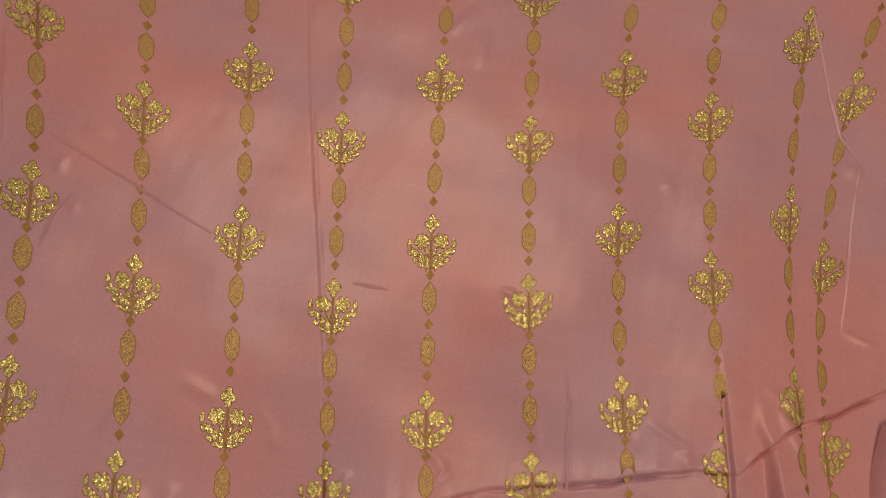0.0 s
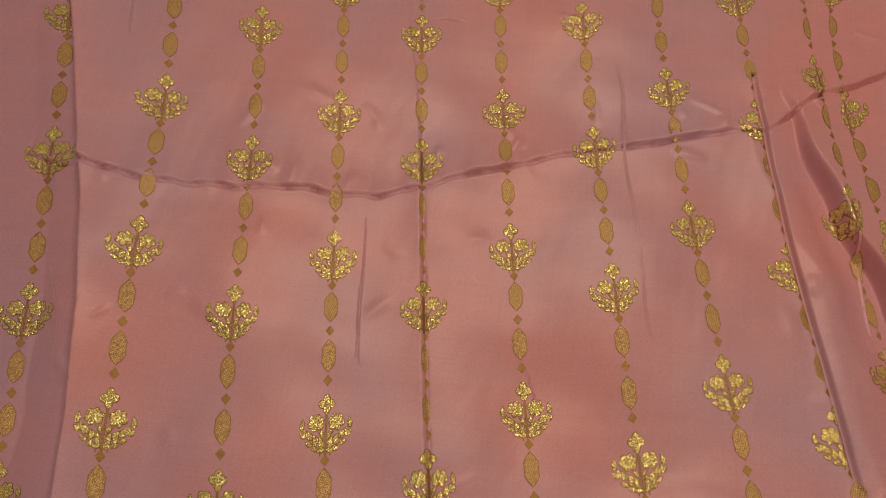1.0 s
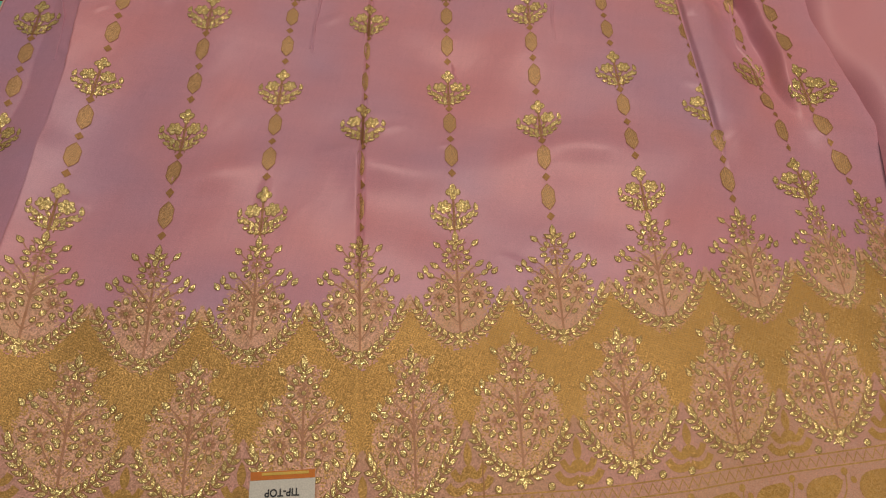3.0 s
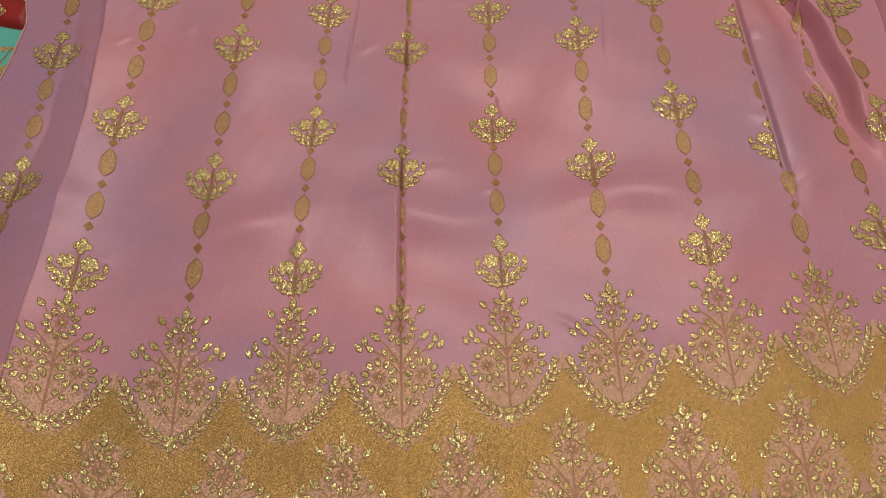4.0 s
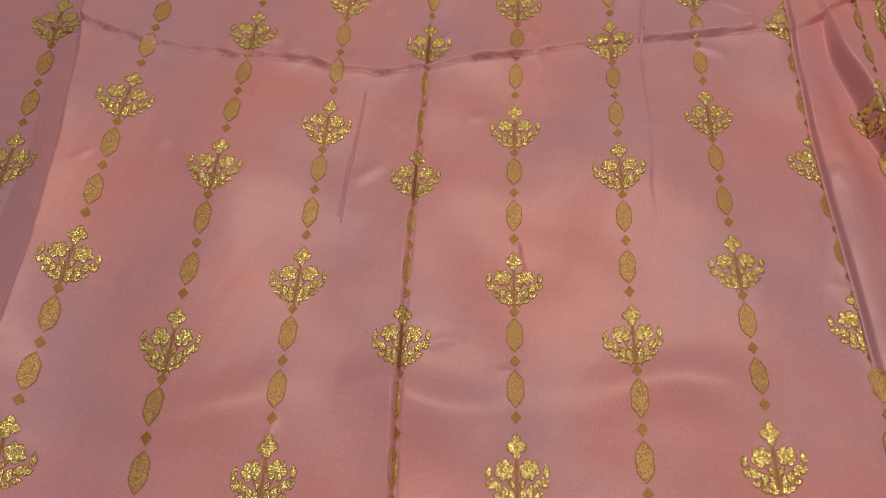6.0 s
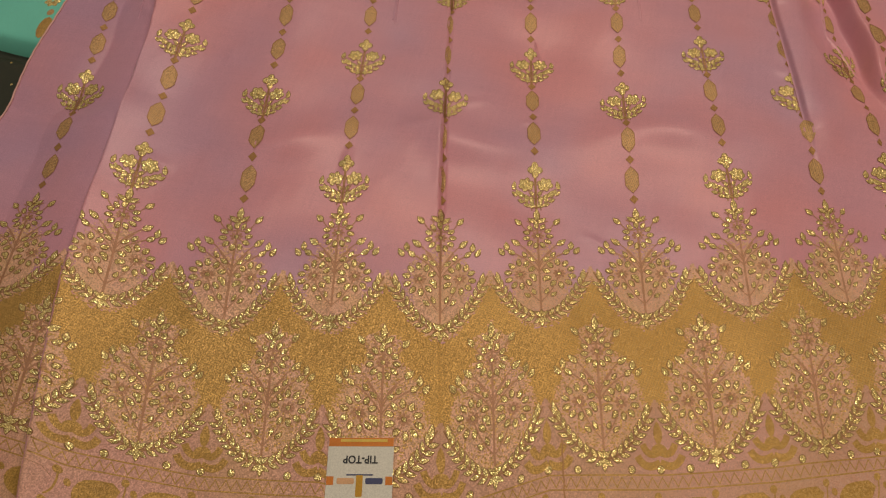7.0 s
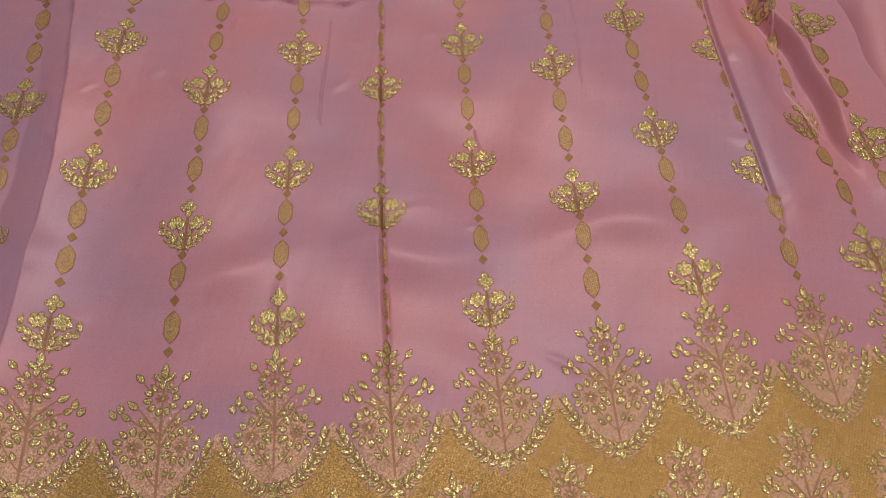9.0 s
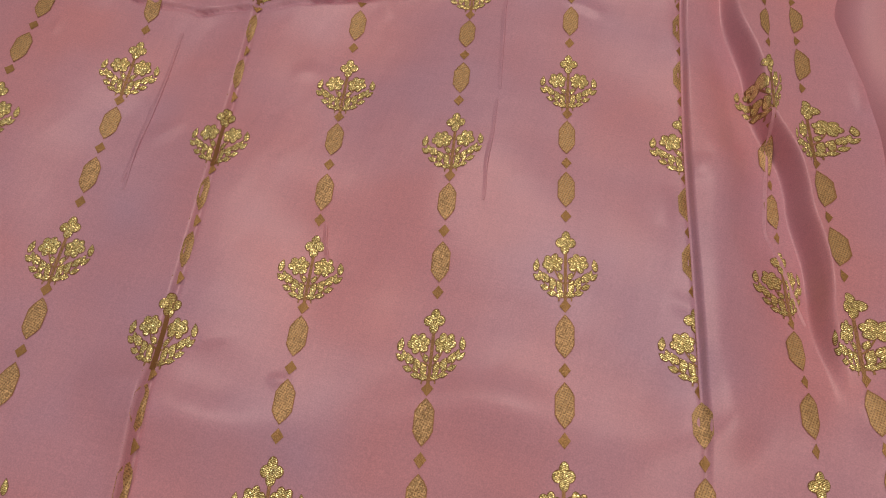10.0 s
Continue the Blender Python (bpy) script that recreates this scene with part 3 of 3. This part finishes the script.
def garland_motif(u, v, low, high, limit=None):
    """The hanging laurel garland under a tree: pairs of leaves that point outwards along it."""
    w = Weave(u, v, limit)
    reach, sag = 0.0435, 2.0
    run = np.linspace(0, 1, 200)
    length = np.concatenate([[0], np.cumsum(np.hypot(np.diff(run) * reach, np.diff(run ** sag) * (high - low)))])
    for d in (-1, 1):
        for n in range(9):
            f = float(np.interp((n + 0.45) / 9.0, length / length[-1], run))
            x, y = reach * f, low + (high - low) * f ** sag
            slope = math.atan2((high - low) * sag * f ** (sag - 1), reach)
            for turn, gap in ((0.60, 0.0031), (-0.66, -0.0031)):
                if n == 8 and turn < 0:
                    continue
                big = 1.3 if n == 8 else 1.0
                a = slope + (turn if n < 8 else 0.3)
                px, py = x - math.sin(slope) * gap, y + math.cos(slope) * gap
                w.leaf(d * px, py, 0.0084 * big, 0.0036 * big, math.atan2(-d * math.cos(a), math.sin(a)))
    w.leaf(0, low - 0.0045, 0.0092, 0.0044, math.pi)
    w.leaf(0, low + 0.0035, 0.0070, 0.0036, 0)
    vine = Weave(u, v, limit)
    vine.ribbon([(reach * f, low + (high - low) * f * f) for f in np.linspace(-1, 1, 25)], 0.0014)
    split_leaves(w, vine.make("garland_motif", STEM, garment))


# ---- stripes: plants, ovals and diamonds ----
rng = random.Random(4)
for col in range(11):
    even = col % 2 == 1
    top = 0.05 if even else 0.158
    edge = left_limit if col == 0 else seam_limit if col == 8 else None
    for k in range(-1, 7):
        v = top + k * PERIOD
        if v > 0.03 and v < 1.17:
            flower_motif(col, v, rng, edge)
        for dv in (-0.0735, -0.1215):
            if 0.025 < v + dv < 1.17:
                oval_motif(col, v + dv, edge)
        for dv in (-0.0515, -0.0975, -0.1445):
            if 0.012 < v + dv < 1.17:
                diamond_motif(col, v + dv, edge)

# ---- border ----
def scallop(f, low, high):
    """The garland's height at f columns from its middle."""
    return low + (high - low) * np.minimum(1, np.abs(f) / 0.49) ** 2.0


def tree_field(u, v):
    """Whether a point lies in the ogee field of a lower tree, leafy at its rim."""
    g = u - 0.5 - np.round(u - 0.5)
    t = (-0.106 - v) / 0.10
    t = np.where(t < 0, 0, np.minimum(t, 1))
    t = t + 0.02 * np.random.RandomState(34).uniform(-1, 1, u.shape) * (t > 0.02)
    wide = np.interp(t, (0, 0.10, 0.16, 0.24, 0.32, 0.46, 0.7, 1.0), (0.0, 0.03, 0.18, 0.15, 0.13, 0.30, 0.40, 0.40))
    return (np.abs(g) < wide + 0.03 * np.random.RandomState(35).uniform(-1, 1, u.shape)) & (v < -0.106)


def band_mask(u, v):
    f = u - np.round(u)
    g = u - 0.5 - np.round(u - 0.5)
    above = scallop(f, -0.1150, -0.070) - 0.003 + 0.004 * np.random.RandomState(32).uniform(-1, 1, u.shape)
    lower = scallop(g, -0.225, -0.184) + 0.004
    flecks = np.random.RandomState(33).uniform(0, 1, u.shape) < 0.22
    return (v < above) & (v > lower) & (~tree_field(u, v) | flecks)


def field_mask(u, v):
    """The fields behind the trees' boughs, woven in rose and gold, thinning out towards the tips."""
    f = u - np.round(u)
    g = u - 0.5 - np.round(u - 0.5)
    chance = np.random.RandomState(31).uniform(0, 1, u.shape)
    wide = np.clip((0.37 * np.clip((-0.012 - v) / 0.05, 0, 1) - np.abs(f)) / 0.14, 0, 1) * np.clip((0.0 - v) / 0.06, 0, 1)
    low = scallop(f, -0.1150, -0.070)
    one = (wide > chance) & (v > low - 0.004) | (v > low - 0.005) & (v < low + 0.010)
    two = tree_field(u, v) & (v > scallop(g, -0.223, -0.17))
    return one | two


def hem_mask(u, v):
    g = u - 0.5 - np.round(u - 0.5)
    return v < scallop(g, -0.223, -0.17)


def ground_weave(name, mask, material, lift, label):
    bu, bv = np.linspace(-1.1, U1, 900), np.linspace(-0.322, -0.02, 265)
    BU, BV = np.meshgrid(bu, bv)
    mid_u, mid_v = (BU[:-1, :-1] + BU[1:, 1:]) / 2, (BV[:-1, :-1] + BV[1:, 1:]) / 2
    keep = mask(mid_u, mid_v) & (mid_u > side_edge(mid_v) + 0.02)
    index = np.arange(BU.size).reshape(BU.shape)
    quads = np.stack([index[:-1, :-1], index[:-1, 1:], index[1:, 1:], index[1:, :-1]], -1)[keep]
    used = np.unique(quads)
    renumber = np.zeros(BU.size, int)
    renumber[used] = np.arange(len(used))
    points = on_cloth(BU.ravel()[used], BV.ravel()[used], lift)
    part_data(name, points.tolist(), renumber[quads].tolist(), material, garment, label)


ground_weave("brocade_ground", band_mask, BAND, 0.00022, "solid gold brocade ground of the border")
ground_weave("hem_ground", hem_mask, HEM, 0.00016, "faintly gilt pink ground along the hem")
ground_weave("tree_ground", field_mask, ROSE, 0.00018, "rose-gold woven ground behind the trees")

for col in range(0, 13):
    edge = left_limit if col == 0 else None
    tree_motif(col, 0.0, 1.0, rng, edge)
    garland_motif(col, 0.0, -0.1110, -0.066, edge)
    if col < 12:
        tree_motif(col + 0.5, -0.112, 1.05, rng)
        garland_motif(col + 0.5, 0.0, -0.227, -0.186)


def palmette_motif(u, v):
    w = Weave(u, v)
    w.leaf(0, 0.012, 0.018, 0.0075, 0, 0.0005, 0.5)
    for d in (-1, 1):
        w.ribbon(curve((0, -0.002), (d * 0.009, -0.009), (d * 0.0135, 0.003)), 0.0056)
        w.ribbon(curve((0, -0.011), (d * 0.013, -0.018), (d * 0.0185, -0.006)), 0.0060)
    w.leaf(0, -0.001, 0.0090, 0.0130, 0, 0.0005, 0.8)
    w.make("palmette_motif", BORDER, garment)
    z = Weave(u, v)
    for x, y in ((0, -0.016), (-0.024, -0.016), (0.024, -0.016)):
        z.leaf(x, y, 0.0055, 0.0055, 0, 0.0007, 1)
    z.make("dot_motif", ZARI, garment)


def paisley_motif(u, v, tilt, rng):
    w = Weave(u, v)
    ring = []
    for k in range(16):
        a = 2 * math.pi * k / 16
        r = 0.0125 + 0.0075 * max(0, math.cos(a - 0.5)) ** 6
        ring.append((r * math.cos(a) + 0.003 * max(0, math.cos(a - 0.5)) ** 8, r * math.sin(a) * 0.95))
    w.fan(ring, (0, 0), 0.0005)
    ob = w.make("paisley_motif", BORDER, garment)
    t = Weave(u, v)
    t.ribbon(curve((0.018, -0.006), (0.024, -0.001), (0.024, 0.012)), 0.0012)
    t.leaf(0.0235, 0.014, 0.006, 0.006, 0, 0.0005, 1)
    t.leaf(0.030, 0.007, 0.006, 0.005, 0.5, 0.0005, 1)
    t.leaf(0.0185, -0.011, 0.008, 0.006, 0.4, 0.0005, 0.8)
    t.make("twig", BORDER, ob)


for col in range(1, 13):
    palmette_motif(col, -0.2185)
for n in range(-1, 21):
    paisley_motif(n * 0.5 + 0.2, -0.2675, 0, rng)
for n in range(-2, 60):
    w = Weave(n * 0.17, -0.2965)
    w.leaf(0, 0, 0.017, 0.0085, (0.45 if n % 2 else -0.45), 0.0004, 0.45)
    w.make("leaf_motif", BORDER, garment)


def zigzag_motif(v):
    w = Weave(0, v)
    us = np.arange(-0.7, U1 - 0.05, 0.035) * GAP
    w.ribbon([(x, 0.0052) for x in us], 0.0012)
    w.ribbon([(x, -0.0052) for x in us], 0.0012)
    w.ribbon([(x, 0.0035 if n % 2 else -0.0035) for n, x in enumerate(np.arange(-0.7, U1 - 0.05, 0.045) * GAP)], 0.0016)
    w.make("zigzag_motif", BORDER, garment)


zigzag_motif(-0.2435)
zigzag_motif(-0.3135)


# ---- pinched tucks ----
def tuck(path, seed):
    """A narrow pinched fold along a path of (stripe, length) points, steep on one side."""
    n, path = 40, np.array(path, float)
    t = np.linspace(0, 1, n)
    at = np.linspace(0, 1, len(path))
    u, v = np.interp(t, at, path[:, 0]), np.interp(t, at, path[:, 1])
    x, y = lay(u, v)
    along = np.stack([np.gradient(x), np.gradient(y)], 1)
    along /= np.linalg.norm(along, axis=1)[:, None] + 1e-9
    wander = 0.0008 * ripple(t * 9, t * 0, seed)
    swell = np.sin(np.pi * np.clip(t, 0.02, 0.98)) ** 0.5 * (0.8 + 0.3 * ripple(t * 14, t * 0, seed + 1))
    verts, faces = [], []
    shape = ((-0.0030, 0.0), (-0.0014, 0.0005), (-0.0004, 0.0010), (0.0003, 0.0011), (0.0007, 0.0006), (0.0008, -0.0004))
    for k in range(n):
        z = on_cloth(u[k], v[k], 0.0)[2]
        for off, rise in shape:
            q = wander[k] + off * (0.5 + 0.5 * swell[k])
            verts.append((x[k] - along[k, 1] * q, y[k] + along[k, 0] * q, z + 0.0003 + 1.2 * rise * swell[k]))
    m = len(shape)
    for k in range(n - 1):
        faces += [(k * m + a, k * m + a + 1, k * m + m + a + 1, k * m + m + a) for a in range(m - 1)]
    part_data("tuck", verts, faces, SHADED_SILK if path[:, 0].mean() < 0.5 and path[:, 1].mean() < 0.5 else SILK, garment)


for seed, path in enumerate(TUCKS):
    tuck(path, 40 + seed)

# ---- the sewn side edge ----
ev = np.linspace(-0.32, 1.2, 260)
base = on_cloth(side_edge(ev), ev, 0.0)
verts, faces = [], []
for n, p in enumerate(base):
    for k in range(6):
        a = k * math.pi / 3
        verts.append((p[0] + 0.0012 * math.cos(a) + 0.0003 * math.sin(n * 2.1), p[1], p[2] + 0.0006 + 0.0009 * math.sin(a)))
for n in range(len(base) - 1):
    for k in range(6):
        faces.append((n * 6 + k, n * 6 + (k + 1) % 6, n * 6 + 6 + (k + 1) % 6, n * 6 + 6 + k))
part_data("sewn_edge", verts, faces, THREAD, garment, "pale overlocked side edge")

# ---- the plain sleeve laid over the side ----
EDGE_X, EDGE_Y = (0.80, 0.60, 0.50, 0.497, 0.517, 0.540, 0.578, 0.62), (0.82, 0.70, 0.62, 0.56, 0.476, 0.395, 0.29, 0.10)
sn, sm = 150, 150
verts, faces = [], []
for a in range(sn):
    y = 0.08 + 1.15 * a / (sn - 1)
    x0 = float(np.interp(-y, [-q for q in EDGE_Y], EDGE_X))
    for b in range(sm):
        d = 0.6 * (b / (sm - 1)) ** 1.3
        x = x0 + d + 0.006 * math.sin(y * 31)
        roll = 1 - math.exp(-d / 0.010)
        z = 0.006 + 0.024 * roll + 0.006 * math.sin(x * 21 + y * 13) * roll + 0.004 * math.sin(x * 47 - y * 29 + 1) * roll
        z += 0.005 * math.exp(-abs(x - 0.56 - (y - 0.5) * 0.5) / 0.008) * roll
        verts.append((x, y, z))
for a in range(sn - 1):
    for b in range(sm - 1):
        faces.append((a * sm + b, a * sm + b + 1, a * sm + sm + b + 1, a * sm + sm + b))
part_data("sleeve", verts, faces, LINING, garment, "plain pink sleeve folded over the side")


# ---- neighbouring garments ----
def folded_cloth(name, lo, hi, thick, base, material, label, category, wave):
    """A folded garment: a soft slab with a rounded rim and a drooping top."""
    root = tagged(new(name), label, category)
    nx, ny = 70, 70
    verts, faces = [], []
    for j in range(ny):
        for i in range(nx):
            x, y = lo[0] + (hi[0] - lo[0]) * i / (nx - 1), lo[1] + (hi[1] - lo[1]) * j / (ny - 1)
            d = min(x - lo[0], hi[0] - x, y - lo[1], hi[1] - y)
            z = base + thick * math.sqrt(max(0.0, 1 - (1 - min(1, d / 0.012)) ** 2)) + wave * math.sin(x * 40 + y * 17) * min(1, d / 0.02)
            verts.append((x + 0.002 * math.sin(y * 45), y + 0.003 * math.sin(x * 38), z))
    for j in range(ny - 1):
        for i in range(nx - 1):
            faces.append((j * nx + i, j * nx + i + 1, j * nx + nx + i + 1, j * nx + nx + i))
    part_data("cloth", verts, faces, material, root)
    return root


def flat_figure(name, parent, x, y, z, turn, size, material, shapes):
    """Leaves of (x, y, length, width, angle) in one small mesh."""
    verts, faces = [], []
    c0, s0 = math.cos(turn), math.sin(turn)
    for px, py, length, width, angle in shapes:
        start = len(verts)
        c, s = math.cos(angle), math.sin(angle)
        ring = [(px, py, 0.0009)]
        for k in range(10):
            a = 2 * math.pi * k / 10
            q, w = math.cos(a) * length / 2, math.sin(a) * width / 2
            ring.append((px - s * q + c * w, py + c * q + s * w, 0.0004))
        for qx, qy, qz in ring:
            verts.append((x + size * (qx * c0 - qy * s0), y + size * (qx * s0 + qy * c0), z + qz))
        faces += [(start, start + 1 + k, start + 1 + (k + 1) % 10) for k in range(10)]
    return part_data(name, verts, faces, material, parent)


def plant_shapes(rng):
    out = []
    for cx, cy, r in ((0, 0, 0.0088), (-0.0125, -0.0172, 0.0094), (0.0125, -0.0172, 0.0094)):
        for k in range(7):
            a = k * math.pi * 2 / 7
            out.append((cx - math.sin(a) * r * 0.6, cy + math.cos(a) * r * 0.6, r * 0.95, r * 0.7, a))
    for d in (-1, 1):
        for n in range(8):
            f = n / 7
            out.append((d * (0.004 + 0.022 * f), -0.0445 + 0.02 * f * f + (0.002 if n % 2 else -0.002), 0.008, 0.0045, -d * (1.3 - 0.9 * f)))
    return out


mint = folded_cloth("folded_kurta", (-0.75, 0.186), (-0.30, 0.60), 0.020, -0.045, MINT, "mint green silk kurta with gold motifs, folded", "kurta", 0.0006)
red = folded_cloth("folded_kurta", (-0.85, 0.332), (-0.362, 0.52), 0.012, -0.0265, RED, "dark red silk kurta with small gold motifs, folded", "kurta", 0.001)
ochre = folded_cloth("folded_kurta", (-0.75, 0.62), (-0.44, 1.10), 0.018, -0.045, OCHRE, "ochre yellow silk kurta, folded flat", "kurta", 0.0006)
for x, y in ((-0.376, 0.254), (-0.48, 0.253), (-0.42, 0.40)):
    stem = flat_figure("flower_motif", mint, x, y, -0.0248, 3.0, 1.0, STEM, [(0, -0.028, 0.046, 0.002, 0)])
    flat_figure("blossoms", stem, x, y, -0.0248, 3.0, 1.0, ZARI, plant_shapes(rng))
for x, y, a in ((-0.366, 0.212, 0.1), (-0.49, 0.205, 0.0)):
    flat_figure("oval_motif", mint, x, y, -0.0247, a, 1.0, BAND, [(0, 0, 0.034, 0.015, 0)])
for x, y in ((-0.370, 0.236), (-0.36, 0.31)):
    flat_figure("diamond_motif", mint, x, y, -0.0247, 0, 1.0, DULL, [(0, 0, 0.010, 0.008, 0)])
for x, y in ((-0.405, 0.352), (-0.44, 0.385), (-0.378, 0.382), (-0.49, 0.356)):
    flat_figure("dot_motif", red, x, y, -0.0142, 0.2, 0.4, ZARI, plant_shapes(rng))
dark = folded_cloth("folded_kurta", (-0.70, -0.40), (-0.30, 0.178), 0.008, -0.045, DARK, "black cloth with tiny gold beads, folded flat", "kurta", 0.0004)
for n in range(40):
    x, y = -0.33 - (n % 5) * 0.028 - 0.012 * (n // 5 % 2), 0.165 - (n // 5) * 0.03
    flat_figure("bead", dark, x, y, -0.0368, 0, 1.0, ZARI, [(0, 0, 0.0028, 0.0028, 0)])

# ---- the paper tag, upside down to the viewer ----
tag = tagged(new("price_tag"), "white and orange paper tag lying on the kurta's border", "tag")
TAG_Z = float(np.max(HH[(np.hypot(gx - 0.1172, gy + 0.2065) < 0.03)])) + 0.0012
tag.matrix_basis = pose(0.1172, -0.2065, 0.0, 0, 0, 192.5)


def tag_plate(name, x0, y0, x1, y1, z, material, r=0.0, parent=None, label=""):
    """A flat printed field with rounded corners."""
    ring = []
    for cx, cy, a0 in ((x1 - r, y1 - r, 0), (x0 + r, y1 - r, 90), (x0 + r, y0 + r, 180), (x1 - r, y0 + r, 270)):
        for k in range(5 if r else 1):
            a = radians(a0 + (k * 22.5 if r else 45))
            ring.append((cx + r * math.cos(a), cy + r * math.sin(a)))
    n = len(ring)
    verts = [(x, y, z) for x, y in ring] + [(x, y, z - 0.0004) for x, y in ring]
    faces = [tuple(range(n))] + [(k, k + n, (k + 1) % n + n, (k + 1) % n) for k in range(n)]
    return part_data(name, verts, faces, material, parent or tag, label, smooth=False)


card = tag_plate("card", -0.0250, -0.0258, 0.0250, 0.0258, TAG_Z, PAPER, 0.003)
tag_plate("orange_strip", -0.0248, -0.0256, 0.0248, -0.0188, TAG_Z + 0.0003, ORANGE, 0.0, card)
for x0, x1 in ((-0.0248, -0.0195), (0.0195, 0.0248)):
    tag_plate("orange_bar", x0, 0.0050, x1, 0.0115, TAG_Z + 0.0003, ORANGE, 0.0, card)
LOGO = make_material("tag_gold", (0.70, 0.38, 0.05), 0.3, metal=0.4, scale=90, bump=0.1)
BLUE = make_material("tag_navy", (0.05, 0.06, 0.16), 0.5, scale=60, bump=0.0)
PALE = make_material("tag_pale_orange", (0.75, 0.42, 0.22), 0.5, scale=60, bump=0.0)
YELLOW = make_material("tag_yellow", (0.80, 0.55, 0.10), 0.5, scale=60, bump=0.0)
tag_plate("logo", -0.0025, 0.0040, 0.0025, 0.0205, TAG_Z + 0.0004, LOGO, 0.0008, card)
tag_plate("printed_bar", -0.0175, 0.0062, -0.0045, 0.0108, TAG_Z + 0.0003, BLUE, 0.001, card)
tag_plate("printed_bar", 0.0040, 0.0062, 0.0170, 0.0108, TAG_Z + 0.0003, PALE, 0.001, card)
tag_plate("printed_bar", -0.0100, 0.0032, 0.0100, 0.0042, TAG_Z + 0.0003, BLUE, 0.0, card)
tag_plate("printed_bar", -0.0200, -0.0244, 0.0160, -0.0222, TAG_Z + 0.0006, YELLOW, 0.0, card)


def lettering(text, x, y, size, z, material, parent):
    data = bpy.data.curves.new("text", "FONT")
    data.body, data.size, data.align_x, data.align_y, data.offset = text, size, "CENTER", "CENTER", 0.00022
    ob = new("text", data)
    mesh = bpy.data.meshes.new_from_object(ob.evaluated_get(bpy.context.evaluated_depsgraph_get()))
    bpy.data.objects.remove(ob)
    mesh.materials.clear()
    mesh.materials.append(material)
    made = new("lettering", mesh)
    made.parent = parent
    # drawn narrow, and turned as the tag is printed
    made.matrix_basis = Matrix.Translation((x, y, z)) @ Matrix.Diagonal((0.85, 1.0, 1.0, 1.0))
    return made


lettering("TIP-TOP", 0.0, -0.0085, 0.0085, TAG_Z + 0.0004, INK, card)

# ---- a stray thread ----
verts, faces = [], []
for n in range(14):
    t = n / 13
    x, y = -0.0095 + 0.012 * t, -0.009 + 0.0015 * t + 0.0012 * math.sin(t * 5)
    for k in range(5):
        a = k * 1.2566
        verts.append((x, y + 0.0004 * math.cos(a), 0.0062 + 0.0004 * math.sin(a)))
for n in range(13):
    faces += [(n * 5 + k, n * 5 + (k + 1) % 5, n * 5 + 5 + (k + 1) % 5, n * 5 + 5 + k) for k in range(5)]
tagged(part_data("stray_thread", verts, faces, make_material("red_thread", (0.35, 0.06, 0.09), 0.6, scale=90, bump=0.1)), "short dark red thread lying on the silk", "thread")

# ---- the slit at the hem ----
slit = Weave(5.13, 0.0)
slit.ribbon([(0.0004 * math.sin(n * 1.7), -0.212 - n * 0.0037) for n in range(30)], 0.0012, 0.0007)
slit.make("slit", EDGE, garment, "thin dark slit seam at the hem")
